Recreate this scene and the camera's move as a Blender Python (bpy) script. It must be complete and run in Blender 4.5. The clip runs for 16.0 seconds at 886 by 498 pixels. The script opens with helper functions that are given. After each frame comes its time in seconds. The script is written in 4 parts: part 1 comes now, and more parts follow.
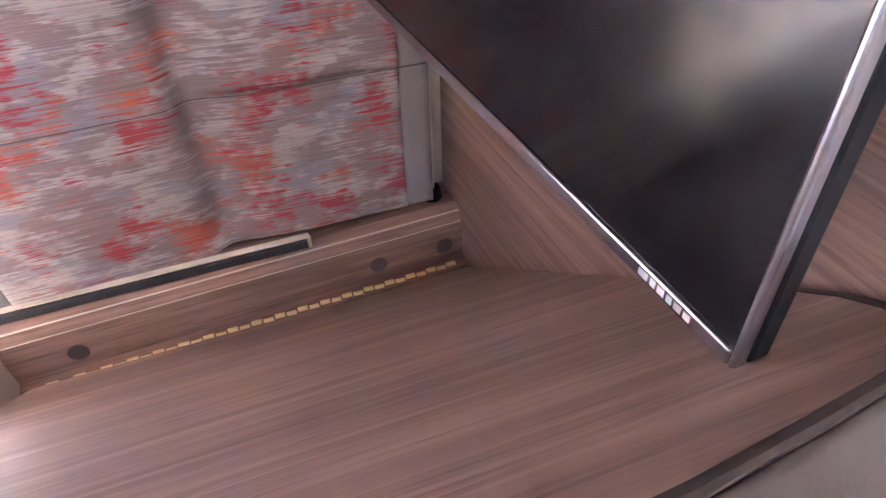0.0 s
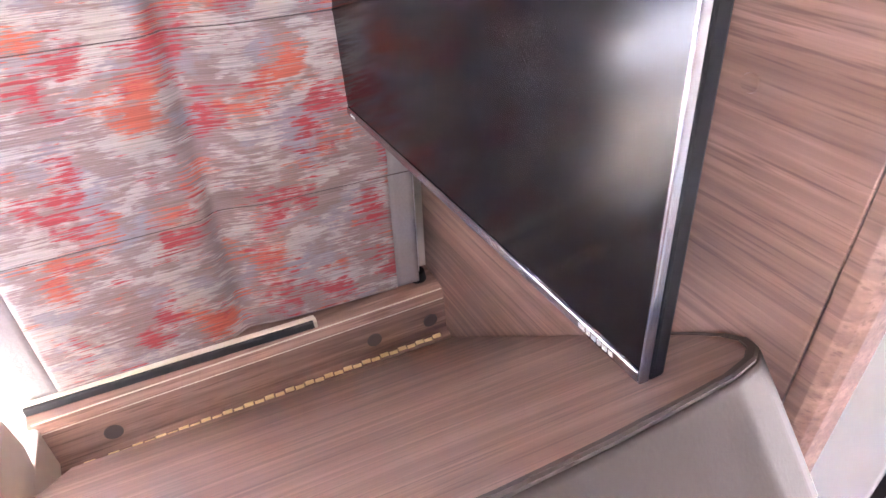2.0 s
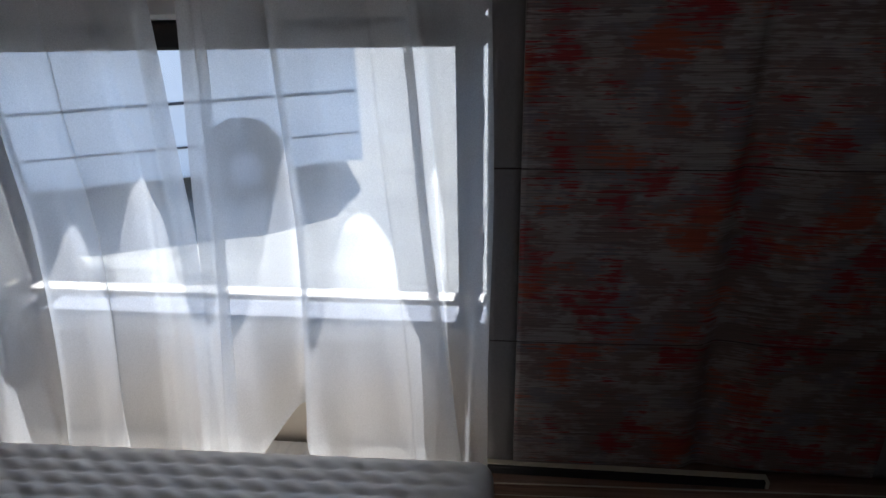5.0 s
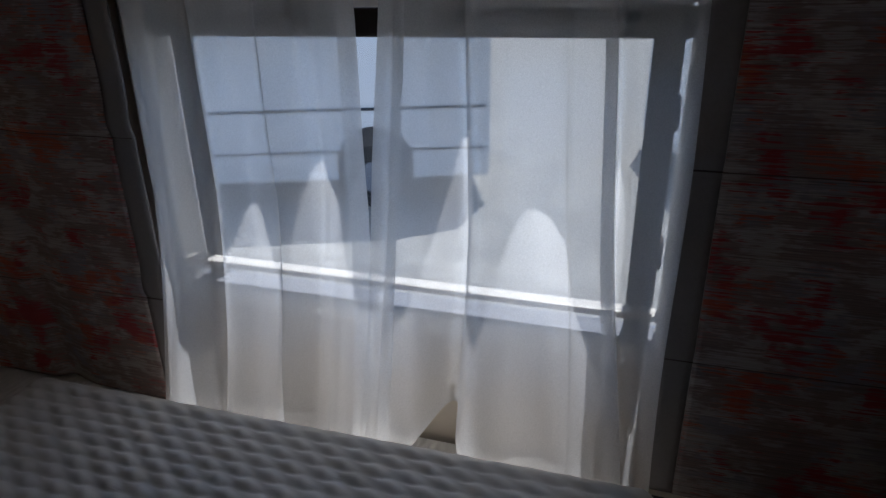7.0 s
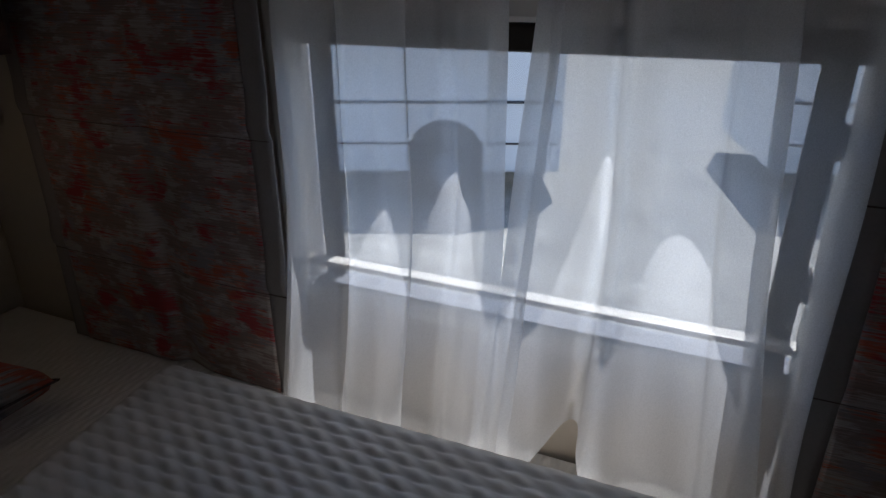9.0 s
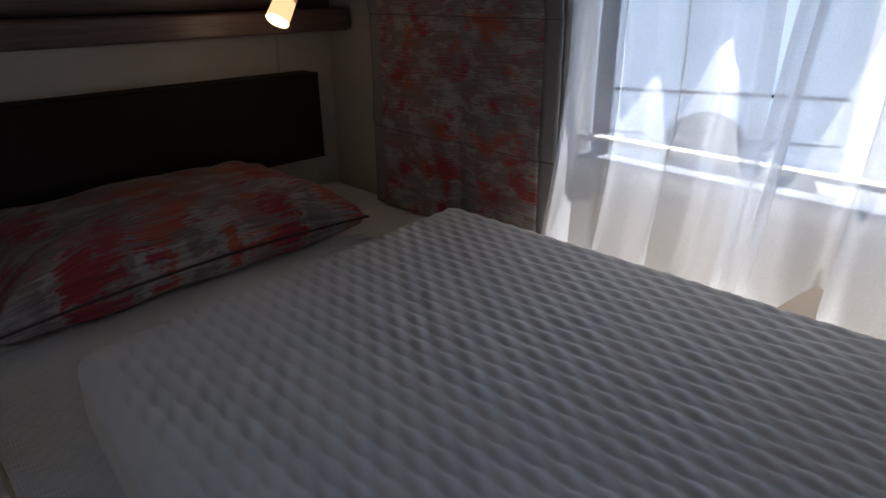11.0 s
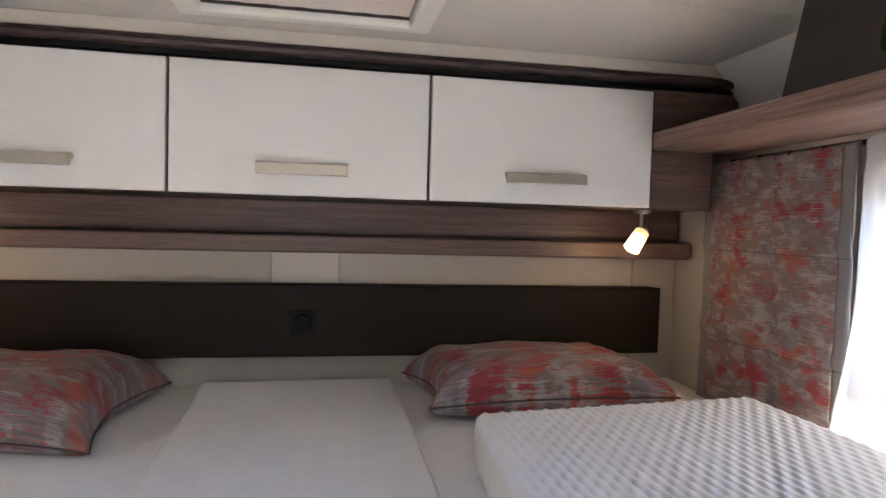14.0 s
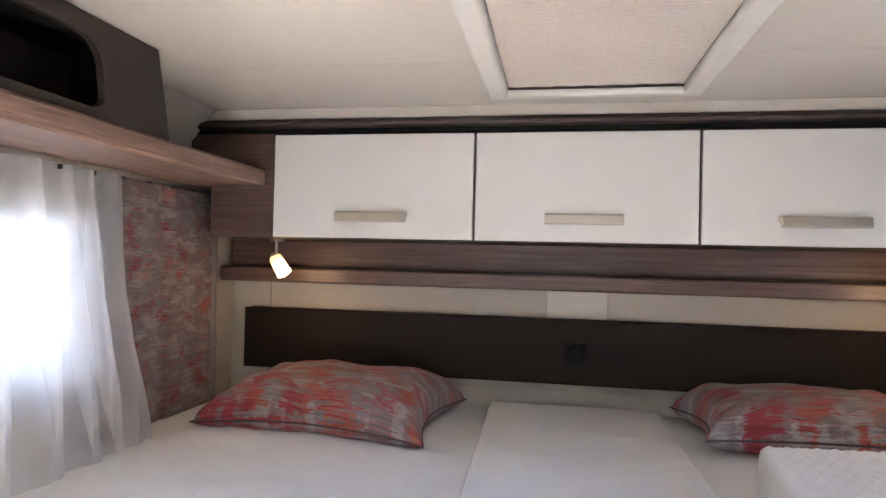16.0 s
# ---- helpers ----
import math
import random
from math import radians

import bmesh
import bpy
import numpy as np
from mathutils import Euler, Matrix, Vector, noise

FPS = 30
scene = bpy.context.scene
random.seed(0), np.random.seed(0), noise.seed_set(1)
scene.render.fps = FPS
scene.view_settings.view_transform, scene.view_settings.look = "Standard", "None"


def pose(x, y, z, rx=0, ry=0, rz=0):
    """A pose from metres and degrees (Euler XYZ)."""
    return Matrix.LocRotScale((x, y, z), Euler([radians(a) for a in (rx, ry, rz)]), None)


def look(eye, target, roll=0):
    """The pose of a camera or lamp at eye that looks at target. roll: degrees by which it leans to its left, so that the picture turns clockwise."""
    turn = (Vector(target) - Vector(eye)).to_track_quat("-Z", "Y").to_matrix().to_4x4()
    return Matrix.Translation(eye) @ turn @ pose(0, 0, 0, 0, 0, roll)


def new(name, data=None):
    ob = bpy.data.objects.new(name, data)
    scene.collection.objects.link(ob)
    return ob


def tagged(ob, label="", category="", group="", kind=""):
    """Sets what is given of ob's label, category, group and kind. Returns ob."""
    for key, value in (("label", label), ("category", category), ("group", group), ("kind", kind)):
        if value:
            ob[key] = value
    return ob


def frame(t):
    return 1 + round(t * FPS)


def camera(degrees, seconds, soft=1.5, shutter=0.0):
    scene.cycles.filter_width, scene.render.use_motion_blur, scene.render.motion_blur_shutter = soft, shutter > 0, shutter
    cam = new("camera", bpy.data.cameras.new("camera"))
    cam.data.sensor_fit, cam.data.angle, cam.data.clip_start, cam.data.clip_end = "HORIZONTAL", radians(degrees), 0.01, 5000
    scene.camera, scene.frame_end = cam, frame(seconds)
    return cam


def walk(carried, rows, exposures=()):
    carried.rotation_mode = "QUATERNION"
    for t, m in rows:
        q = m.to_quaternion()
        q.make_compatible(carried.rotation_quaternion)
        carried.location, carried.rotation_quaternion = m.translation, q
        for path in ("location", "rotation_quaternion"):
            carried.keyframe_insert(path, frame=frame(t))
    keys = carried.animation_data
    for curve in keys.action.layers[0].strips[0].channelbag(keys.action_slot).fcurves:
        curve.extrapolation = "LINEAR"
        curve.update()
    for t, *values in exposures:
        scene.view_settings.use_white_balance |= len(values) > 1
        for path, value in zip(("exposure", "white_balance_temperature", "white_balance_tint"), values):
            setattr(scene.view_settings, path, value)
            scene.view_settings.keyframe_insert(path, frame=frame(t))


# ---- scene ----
cam = camera(71.0, 16.0)
PATH = [
    (0, (0.502, -1.555, 1.592), (1.879, -2.033, 0.223), -1.5),
    (0.5, (0.478, -1.546, 1.62), (1.793, -2.137, 0.235), -1.8),
    (1, (0.446, -1.534, 1.643), (1.753, -2.151, 0.261), -2.1),
    (1.5, (0.434, -1.516, 1.657), (1.788, -2.132, 0.321), -1.6),
    (2, (0.42, -1.507, 1.673), (1.908, -2.133, 0.494), -2.1),
    (2.5, (0.412, -1.496, 1.684), (2.028, -2.157, 0.708), -2.1),
    (3, (0.407, -1.479, 1.692), (2.104, -2.151, 0.873), -2.1),
    (3.5, (0.411, -1.433, 1.699), (2.141, -2.015, 0.881), -1.4),
    (4, (0.417, -1.361, 1.704), (2.222, -1.661, 0.897), -1.2),
    (4.5, (0.426, -1.313, 1.705), (2.249, -1.312, 0.883), -1.9),
    (5, (0.447, -1.273, 1.689), (2.257, -1.062, 0.866), -1.5),
    (7.5, (0.45, -1.196, 1.66), (2.194, -0.577, 0.903), -0.9),
    (8, (0.444, -1.177, 1.668), (2.165, -0.502, 0.906), -0.7),
    (10.5, (0.336, -1.08, 1.691), (1.862, -0.099, 0.847), 1.4),
    (11, (0.246, -1.205, 1.548), (1.514, 0.133, 0.772), -0.8),
    (11.5, (0.162, -1.326, 1.523), (1.031, 0.308, 0.764), -0.1),
    (12, (0.117, -1.426, 1.483), (0.716, 0.327, 0.728), 0.7),
    (12.5, (0.091, -1.479, 1.486), (0.512, 0.32, 0.721), 0.1),
    (13, (0.068, -1.501, 1.514), (0.447, 0.3, 0.73), 0.2),
    (13.5, (0.049, -1.546, 1.539), (0.525, 0.347, 1.102), 1.0),
    (14, (0.075, -1.634, 1.547), (0.441, 0.33, 1.468), 1.6),
    (14.5, (0.071, -1.726, 1.543), (0.075, 0.274, 1.571), 1.5),
    (15, (0.052, -1.756, 1.545), (-0.183, 0.23, 1.576), 1.2),
    (15.5, (0.016, -1.785, 1.543), (-0.293, 0.191, 1.563), 2.0),
    (16, (-0.048, -1.841, 1.552), (-0.404, 0.127, 1.582), 1.4),
]
# seconds, stops, kelvin, tint
EXPOSE = [(0, 6.05, 6000, 28), (0.5, 6.55, 6000, 28), (1.0, 6.7, 6100, 26), (2.0, 6.7, 6000, 25), (3.0, 6.58, 5900, 24), (3.4, 6.42, 5800, 22), (3.8, 6.1, 5700, 18), (4.2, 4.2, 5600, 14), (4.6, 2.4, 5600, 10), (5.0, 1.2, 5700, 10), (5.3, 0.45, 5700, 11),
          (8.2, 0.45, 5700, 11), (10.5, 0.6, 5700, 11), (11.0, 1.5, 5800, 12), (11.5, 2.35, 6200, 14), (12.0, 3.0, 6850, 14), (13.2, 3.22, 7000, 14), (13.6, 3.3, 6700, 14), (14.0, 3.75, 6300, 14), (14.5, 4.02, 6300, 14), (16.0, 4.05, 6300, 15)]
walk(cam, [(t, look(eye, target, roll)) for t, eye, target, roll in PATH], EXPOSE)

# ---- world, sun and daylight ----
SUN_EL, SUN_AZ = 68.5, 96.0        # azimuth clockwise from +y
world = bpy.data.worlds.new("sky")
scene.world = world
world.use_nodes = True
wn = world.node_tree
sky = wn.nodes.new("ShaderNodeTexSky")
sky.sky_type, sky.sun_disc = "NISHITA", False
sky.sun_elevation, sky.sun_rotation = radians(SUN_EL), radians(SUN_AZ)
wn.nodes["Background"].inputs["Strength"].default_value = 0.15
wn.links.new(sky.outputs["Color"], wn.nodes["Background"].inputs["Color"])


def lamp(name, kind, energy, matrix, color=(1, 1, 1), size=0.1, size_y=0.1):
    d = bpy.data.lights.new(name, kind)
    d.energy, d.color = energy, color
    if kind == "AREA":
        d.shape, d.size, d.size_y = "RECTANGLE", size, size_y
    if kind == "POINT":
        d.shadow_soft_size = size
    o = new(name, d)
    o.matrix_world = matrix
    return o


sun_to = Vector((math.sin(radians(SUN_AZ)) * math.cos(radians(SUN_EL)), math.cos(radians(SUN_AZ)) * math.cos(radians(SUN_EL)), math.sin(radians(SUN_EL))))
sun = lamp("sun", "SUN", 5.0, look(sun_to * 20, (0, 0, 0)), (1.0, 0.95, 0.88))
sun.data.angle = radians(0.5)
# added fill lamps, standing in for daylight from the unseen front of the van
lamp("front_low_fill", "AREA", 0.04, look((0.0, -4.52, 0.45), (0, -1.2, 1.75)), (1.0, 0.97, 0.92), 0.75, 0.45)
lamp("front_high_fill", "AREA", 0.03, look((0, -4.52, 1.35), (0, 0, 1.2)), (0.95, 0.97, 1.0), 0.75, 0.36)


# ---- materials ----
def material(name):
    m = bpy.data.materials.new(name)
    m.use_nodes = True
    nt = m.node_tree
    return m, nt, nt.nodes["Principled BSDF"]


def matt(m, level=0.15):
    m.node_tree.nodes["Principled BSDF"].inputs["Specular IOR Level"].default_value = level
    return m


def node(nt, kind, **values):
    n = nt.nodes.new(kind)
    for k, v in values.items():
        n.inputs[k].default_value = v
    return n


def coords(nt, scale, rot=(0, 0, 0)):
    tc = nt.nodes.new("ShaderNodeTexCoord")
    mp = nt.nodes.new("ShaderNodeMapping")
    mp.inputs["Scale"].default_value = scale
    mp.inputs["Rotation"].default_value = rot
    nt.links.new(tc.outputs["Object"], mp.inputs["Vector"])
    return mp.outputs["Vector"]


def ramp(nt, source, stops, mode="LINEAR"):
    r = nt.nodes.new("ShaderNodeValToRGB")
    r.color_ramp.interpolation = mode
    els = r.color_ramp.elements
    while len(els) < len(stops):
        els.new(0.5)
    for e, (p, c) in zip(els, stops):
        e.position, e.color = p, (*c, 1)
    nt.links.new(source, r.inputs["Fac"])
    return r.outputs["Color"]


def mix(nt, fac, a, b, blend="MIX"):
    m = nt.nodes.new("ShaderNodeMix")
    m.data_type, m.blend_type = "RGBA", blend
    for sock, v in ((m.inputs["Factor"], fac), (m.inputs["A"], a), (m.inputs["B"], b)):
        if isinstance(v, (int, float)):
            sock.default_value = v
        elif isinstance(v, tuple):
            sock.default_value = (*v, 1)
        else:
            nt.links.new(v, sock)
    return m.outputs["Result"]


def math_node(nt, op, a, b=0.0):
    m = nt.nodes.new("ShaderNodeMath")
    m.operation = op
    for sock, v in zip(m.inputs, (a, b)):
        if isinstance(v, (int, float)):
            sock.default_value = v
        else:
            nt.links.new(v, sock)
    return m.outputs["Value"]


def noise_tex(nt, vec, scale, detail=4.0, rough=0.55, distort=0.0):
    n = node(nt, "ShaderNodeTexNoise", Scale=scale, Detail=detail, Roughness=rough, Distortion=distort)
    nt.links.new(vec, n.inputs["Vector"])
    return n.outputs["Fac"]


def bump(nt, bsdf, height, strength, distance=0.002):
    b = node(nt, "ShaderNodeBump", Strength=strength, Distance=distance)
    nt.links.new(height, b.inputs["Height"])
    nt.links.new(b.outputs["Normal"], bsdf.inputs["Normal"])


def plain(name, color, rough=0.5, metal=0.0, spread=0.12, scale=30.0, relief=0.15):
    m, nt, b = material(name)
    v = coords(nt, (1, 1, 1))
    n = noise_tex(nt, v, scale, 5.0)
    big = noise_tex(nt, v, 2.5, 3.0)
    lo, hi = tuple(c * (1 - spread) for c in color), tuple(min(1, c * (1 + spread)) for c in color)
    c = mix(nt, 0.5, ramp(nt, n, [(0.3, lo), (0.7, hi)]), ramp(nt, big, [(0.3, lo), (0.7, hi)]))
    nt.links.new(c, b.inputs["Base Color"])
    b.inputs["Roughness"].default_value, b.inputs["Metallic"].default_value = rough, metal
    bump(nt, b, n, relief, 0.001)
    return m


def wood(name, dark, mid, light, along=1, rough=0.42, turn=0.0):
    """Printed wood decor, grain along one axis (0 x, 1 y, 2 z)."""
    m, nt, b = material(name)
    s = [9.0, 9.0, 9.0]
    s[along] = 0.7
    v = coords(nt, tuple(s), (0, 0, turn))
    broad = noise_tex(nt, v, 1.3, 3.0, 0.5, 1.2)
    s4 = [4.0, 4.0, 4.0]
    s4[along] = 0.45
    figure = noise_tex(nt, coords(nt, tuple(s4), (0, 0, turn)), 2.2, 2.0, 0.45, 0.9)
    rings = math_node(nt, "FRACT", math_node(nt, "MULTIPLY", figure, 9.0))     # nested arches of the plain-sawn figure
    s2 = [78.0, 78.0, 78.0]
    s2[along] = 1.9
    fine = noise_tex(nt, coords(nt, tuple(s2), (0, 0, turn)), 1.6, 4.0, 0.6, 0.4)
    s3 = [240.0, 240.0, 240.0]
    s3[along] = 9.0
    pore = noise_tex(nt, coords(nt, tuple(s3), (0, 0, turn)), 1.5, 2.0, 0.5)
    c = ramp(nt, broad, [(0.34, dark), (0.5, mid), (0.66, light)])
    c = mix(nt, 0.22, c, ramp(nt, rings, [(0.0, dark), (0.25, mid), (0.9, light), (1.0, dark)]))
    c = mix(nt, 0.45, c, ramp(nt, fine, [(0.34, dark), (0.51, mid), (0.66, light)]))
    c = mix(nt, ramp(nt, pore, [(0.55, (0, 0, 0)), (0.68, (0.62, 0.62, 0.62))]), c, dark)
    nt.links.new(c, b.inputs["Base Color"])
    b.inputs["Roughness"].default_value = rough
    bump(nt, b, fine, 0.12, 0.001)
    return m


wood_y = wood("brown_wood_y", (0.105, 0.057, 0.042), (0.235, 0.138, 0.102), (0.42, 0.272, 0.206), 1)
# wood_x is darkened in colour for the deep shade under the lockers
wood_x = wood("shade_darkened_wood_x", (0.056, 0.030, 0.024), (0.110, 0.063, 0.050), (0.185, 0.114, 0.092), 0)
wood_wall = wood("brown_wood_wall", (0.100, 0.054, 0.039), (0.212, 0.123, 0.091), (0.36, 0.223, 0.170), 0)
wood_dark = wood("dark_wood", (0.03, 0.018, 0.015), (0.05, 0.031, 0.026), (0.075, 0.048, 0.04), 0, 0.5)
floor_wood = wood("floor_decor", (0.12, 0.08, 0.06), (0.2, 0.14, 0.1), (0.28, 0.2, 0.15), 1, 0.5)
beige = plain("beige_wallboard", (0.52, 0.465, 0.395), 0.6, 0, 0.05, 60)
plate_mat = plain("pale_cover_plate", (0.66, 0.60, 0.52), 0.55, 0, 0.04, 60)
ceiling_mat = plain("ceiling_board", (0.64, 0.59, 0.52), 0.65, 0, 0.04, 80)
white_gloss = plain("white_gloss_front", (0.78, 0.76, 0.72), 0.22, 0, 0.02, 8, 0.03)
white_plastic = plain("white_plastic", (0.76, 0.73, 0.67), 0.4, 0, 0.04, 30, 0.05)
pleat_mat = plain("pleated_blind_cloth", (0.66, 0.58, 0.51), 0.85, 0, 0.12, 180, 0.5)
dark_brown = plain("dark_brown_laminate", (0.040, 0.031, 0.026), 0.5, 0, 0.15, 40)
leather_dark = plain("dark_brown_leatherette", (0.021, 0.0145, 0.0115), 0.6, 0, 0.2, 260, 0.5)
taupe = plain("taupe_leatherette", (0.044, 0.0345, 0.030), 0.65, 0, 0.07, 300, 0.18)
trim_grey = plain("grey_brown_edging", (0.055, 0.043, 0.037), 0.5, 0, 0.1, 80)
grey_cloth = plain("grey_lining_cloth", (0.24, 0.22, 0.215), 0.85, 0, 0.08, 250, 0.6)
# black: real plastic parts, and painted shade in the cornice gap and cupboards
black = plain("black_plastic_and_shade", (0.010, 0.010, 0.011), 0.62, 0, 0.2, 60)
rubber = plain("dark_rubber", (0.03, 0.03, 0.032), 0.7, 0, 0.2, 60)
matt(taupe, 0.2), matt(trim_grey, 0.2), matt(black), matt(leather_dark, 0.14), matt(dark_brown, 0.25)
seam_mat = plain("dark_seam_thread", (0.07, 0.05, 0.048), 0.8)
cream = plain("cream_plastic", (0.66, 0.6, 0.47), 0.45, 0, 0.05, 40)
chrome = plain("brushed_metal", (0.62, 0.61, 0.60), 0.28, 1.0, 0.06, 120, 0.1)
nickel = plain("satin_nickel", (0.62, 0.57, 0.48), 0.38, 0.85, 0.05, 150, 0.1)
brass = plain("brass", (0.90, 0.76, 0.42), 0.36, 1.0, 0.12, 120, 0.2)
cap_mat = plain("brown_cover_cap", (0.09, 0.07, 0.062), 0.5, 0, 0.1, 80)
bezel = plain("dark_silver_bezel", (0.38, 0.38, 0.40), 0.24, 0.95, 0.06, 120, 0.1)
print_grey = plain("printed_grey", (0.2, 0.21, 0.24), 0.7)
logo_white = plain("printed_white", (0.42, 0.42, 0.42), 0.5)
gravel_mat = plain("pale_gravel", (0.33, 0.30, 0.255), 0.95, 0, 0.35, 40, 1.0)
van_white = plain("white_van_paint", (0.78, 0.79, 0.80), 0.3, 0, 0.02, 4, 0.02)
van_dark = plain("dark_van_window", (0.03, 0.035, 0.045), 0.15, 0, 0.1, 10)
tyre_mat = plain("tyre_rubber", (0.02, 0.02, 0.02), 0.8)


def mattress_cloth(name, color, sx, sy, strength):
    m, nt, b = material(name)
    v = coords(nt, (1, 1, 1))
    n = noise_tex(nt, v, 25.0, 4.0)
    c = ramp(nt, n, [(0.3, tuple(k * 0.95 for k in color)), (0.7, color)])
    nt.links.new(c, b.inputs["Base Color"])
    b.inputs["Roughness"].default_value = 0.9
    b.inputs["Sheen Weight"].default_value = 0.15
    sep = nt.nodes.new("ShaderNodeSeparateXYZ")
    nt.links.new(coords(nt, (1, 1, 1)), sep.inputs["Vector"])
    # staggered lens-shaped cells between wavy rows, with fine rib stitches on their shoulders
    lane = math_node(nt, "ADD", math_node(nt, "MULTIPLY", sep.outputs["X"], 2 * math.pi / sx), math_node(nt, "MULTIPLY", sep.outputs["Y"], 0.5 * math.pi / sy))
    wob = math_node(nt, "MULTIPLY", math_node(nt, "SINE", lane), 0.7)
    row = math_node(nt, "SINE", math_node(nt, "ADD", math_node(nt, "MULTIPLY", sep.outputs["Y"], 2 * math.pi / sy), wob))
    stitch = math_node(nt, "MULTIPLY", math_node(nt, "SINE", math_node(nt, "MULTIPLY", sep.outputs["X"], 2 * math.pi / 0.0034)), math_node(nt, "MAXIMUM", math_node(nt, "SINE", math_node(nt, "ADD", lane, 1.2)), 0.0))
    thread = noise_tex(nt, coords(nt, (600, 600, 600)), 1.0, 2.0)
    puff = noise_tex(nt, coords(nt, (1, 1, 1)), 18.0, 3.0)
    h = math_node(nt, "ADD", math_node(nt, "ADD", row, math_node(nt, "MULTIPLY", stitch, 0.22)), math_node(nt, "ADD", math_node(nt, "MULTIPLY", thread, 0.3), math_node(nt, "MULTIPLY", puff, 1.2)))
    bump(nt, b, h, strength, 0.0016)
    return m


knit_white = mattress_cloth("white_ribbed_knit", (0.76, 0.73, 0.69), 0.036, 0.0118, 0.34)


knit_cream = mattress_cloth("cream_knit_side", (0.76, 0.70, 0.60), 0.03, 0.006, 0.08)
knit_loose = mattress_cloth("white_quilted_knit", (0.76, 0.73, 0.69), 0.05, 0.0205, 0.05)


def print_cloth(name, scale=1.0, dim=0.68, red=0.612):
    """Woven print: taupe ground with ragged red, orange, white and blue-grey patches drawn out along the weft."""
    m, nt, b = material(name)
    tc = nt.nodes.new("ShaderNodeTexCoord")
    vec = tc.outputs["UV"]

    def mapped(sx, sy, off):
        mp = nt.nodes.new("ShaderNodeMapping")
        mp.inputs["Scale"].default_value = (sx * scale, sy * scale, 1)
        mp.inputs["Location"].default_value = (off, off * 1.7, 0)
        nt.links.new(vec, mp.inputs["Vector"])
        return mp.outputs["Vector"]

    streak = noise_tex(nt, mapped(17, 330, 3.1), 1.0, 3.0, 0.75)
    thread = noise_tex(nt, mapped(10, 950, 7.7), 1.0, 1.0)

    def patch(sx, sy, off, cut, rag=0.34):
        base = noise_tex(nt, mapped(sx, sy, off), 1.0, 3.0, 0.55)
        v = math_node(nt, "ADD", base, math_node(nt, "MULTIPLY", math_node(nt, "SUBTRACT", streak, 0.5), rag))
        return ramp(nt, v, [(cut - 0.03, (0, 0, 0)), (cut + 0.035, (1, 1, 1))])

    c = mix(nt, patch(12, 18, 5.3, 0.55), (0.33, 0.245, 0.235), (0.34, 0.315, 0.345))
    c = mix(nt, patch(15, 30, 1.2, 0.55, 0.65), c, (0.50, 0.45, 0.42))
    c = mix(nt, patch(17, 36, 22.4, 0.57, 0.7), c, (0.54, 0.49, 0.46))
    c = mix(nt, patch(13, 15, 9.9, red, 0.85), c, (0.60, 0.15, 0.085))
    c = mix(nt, patch(14, 16, 14.6, red, 0.85), c, (0.47, 0.06, 0.07))
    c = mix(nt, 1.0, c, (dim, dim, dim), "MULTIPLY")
    c = mix(nt, 0.36, c, ramp(nt, thread, [(0.35, (0.16, 0.12, 0.11)), (0.65, (0.75, 0.7, 0.66))]), "OVERLAY")
    nt.links.new(c, b.inputs["Base Color"])
    b.inputs["Roughness"].default_value = 0.85
    b.inputs["Sheen Weight"].default_value = 0.1
    bump(nt, b, math_node(nt, "ADD", thread, streak), 0.45, 0.0012)
    return m


print_mat = print_cloth("red_print_cloth")
# same cloth for the west panel, its shade put in by dimmer, less red colour
shade_print = print_cloth("shaded_red_print_cloth", 0.8, 0.50, 0.625)
cushion_print = print_cloth("red_cushion_print", 0.75, 0.62, 0.565)


def sheer():
    m, nt, b = material("white_sheer_voile")
    out = nt.nodes["Material Output"]
    nt.nodes.remove(b)
    weave = noise_tex(nt, coords(nt, (900, 900, 900)), 1.0, 1.0)
    soft = noise_tex(nt, coords(nt, (14, 14, 3)), 1.0, 3.0)
    dif, tra, see = node(nt, "ShaderNodeBsdfDiffuse"), node(nt, "ShaderNodeBsdfTranslucent"), node(nt, "ShaderNodeBsdfTransparent")
    dif.inputs["Color"].default_value = tra.inputs["Color"].default_value = (0.93, 0.93, 0.93, 1)
    see.inputs["Color"].default_value = (0.97, 0.97, 0.97, 1)
    cloth = nt.nodes.new("ShaderNodeMixShader")
    cloth.inputs[0].default_value = 0.73
    nt.links.new(dif.outputs[0], cloth.inputs[1])
    nt.links.new(tra.outputs[0], cloth.inputs[2])
    both = nt.nodes.new("ShaderNodeMixShader")
    fac = math_node(nt, "ADD", math_node(nt, "MULTIPLY", weave, 0.25), math_node(nt, "ADD", math_node(nt, "MULTIPLY", soft, 0.10), 0.36))
    nt.links.new(fac, both.inputs[0])
    nt.links.new(see.outputs[0], both.inputs[1])
    nt.links.new(cloth.outputs[0], both.inputs[2])
    nt.links.new(both.outputs[0], out.inputs["Surface"])
    return m


sheer_mat = sheer()


def glass():
    m, nt, b = material("window_acrylic")
    out = nt.nodes["Material Output"]
    nt.nodes.remove(b)
    see, gl = node(nt, "ShaderNodeBsdfTransparent"), node(nt, "ShaderNodeBsdfGlossy", Roughness=0.03)
    see.inputs["Color"].default_value = (0.9, 0.93, 0.95, 1)
    fr = node(nt, "ShaderNodeFresnel", IOR=1.45)
    mx = nt.nodes.new("ShaderNodeMixShader")
    nt.links.new(fr.outputs[0], mx.inputs[0])
    nt.links.new(see.outputs[0], mx.inputs[1])
    nt.links.new(gl.outputs[0], mx.inputs[2])
    nt.links.new(mx.outputs[0], out.inputs["Surface"])
    return m


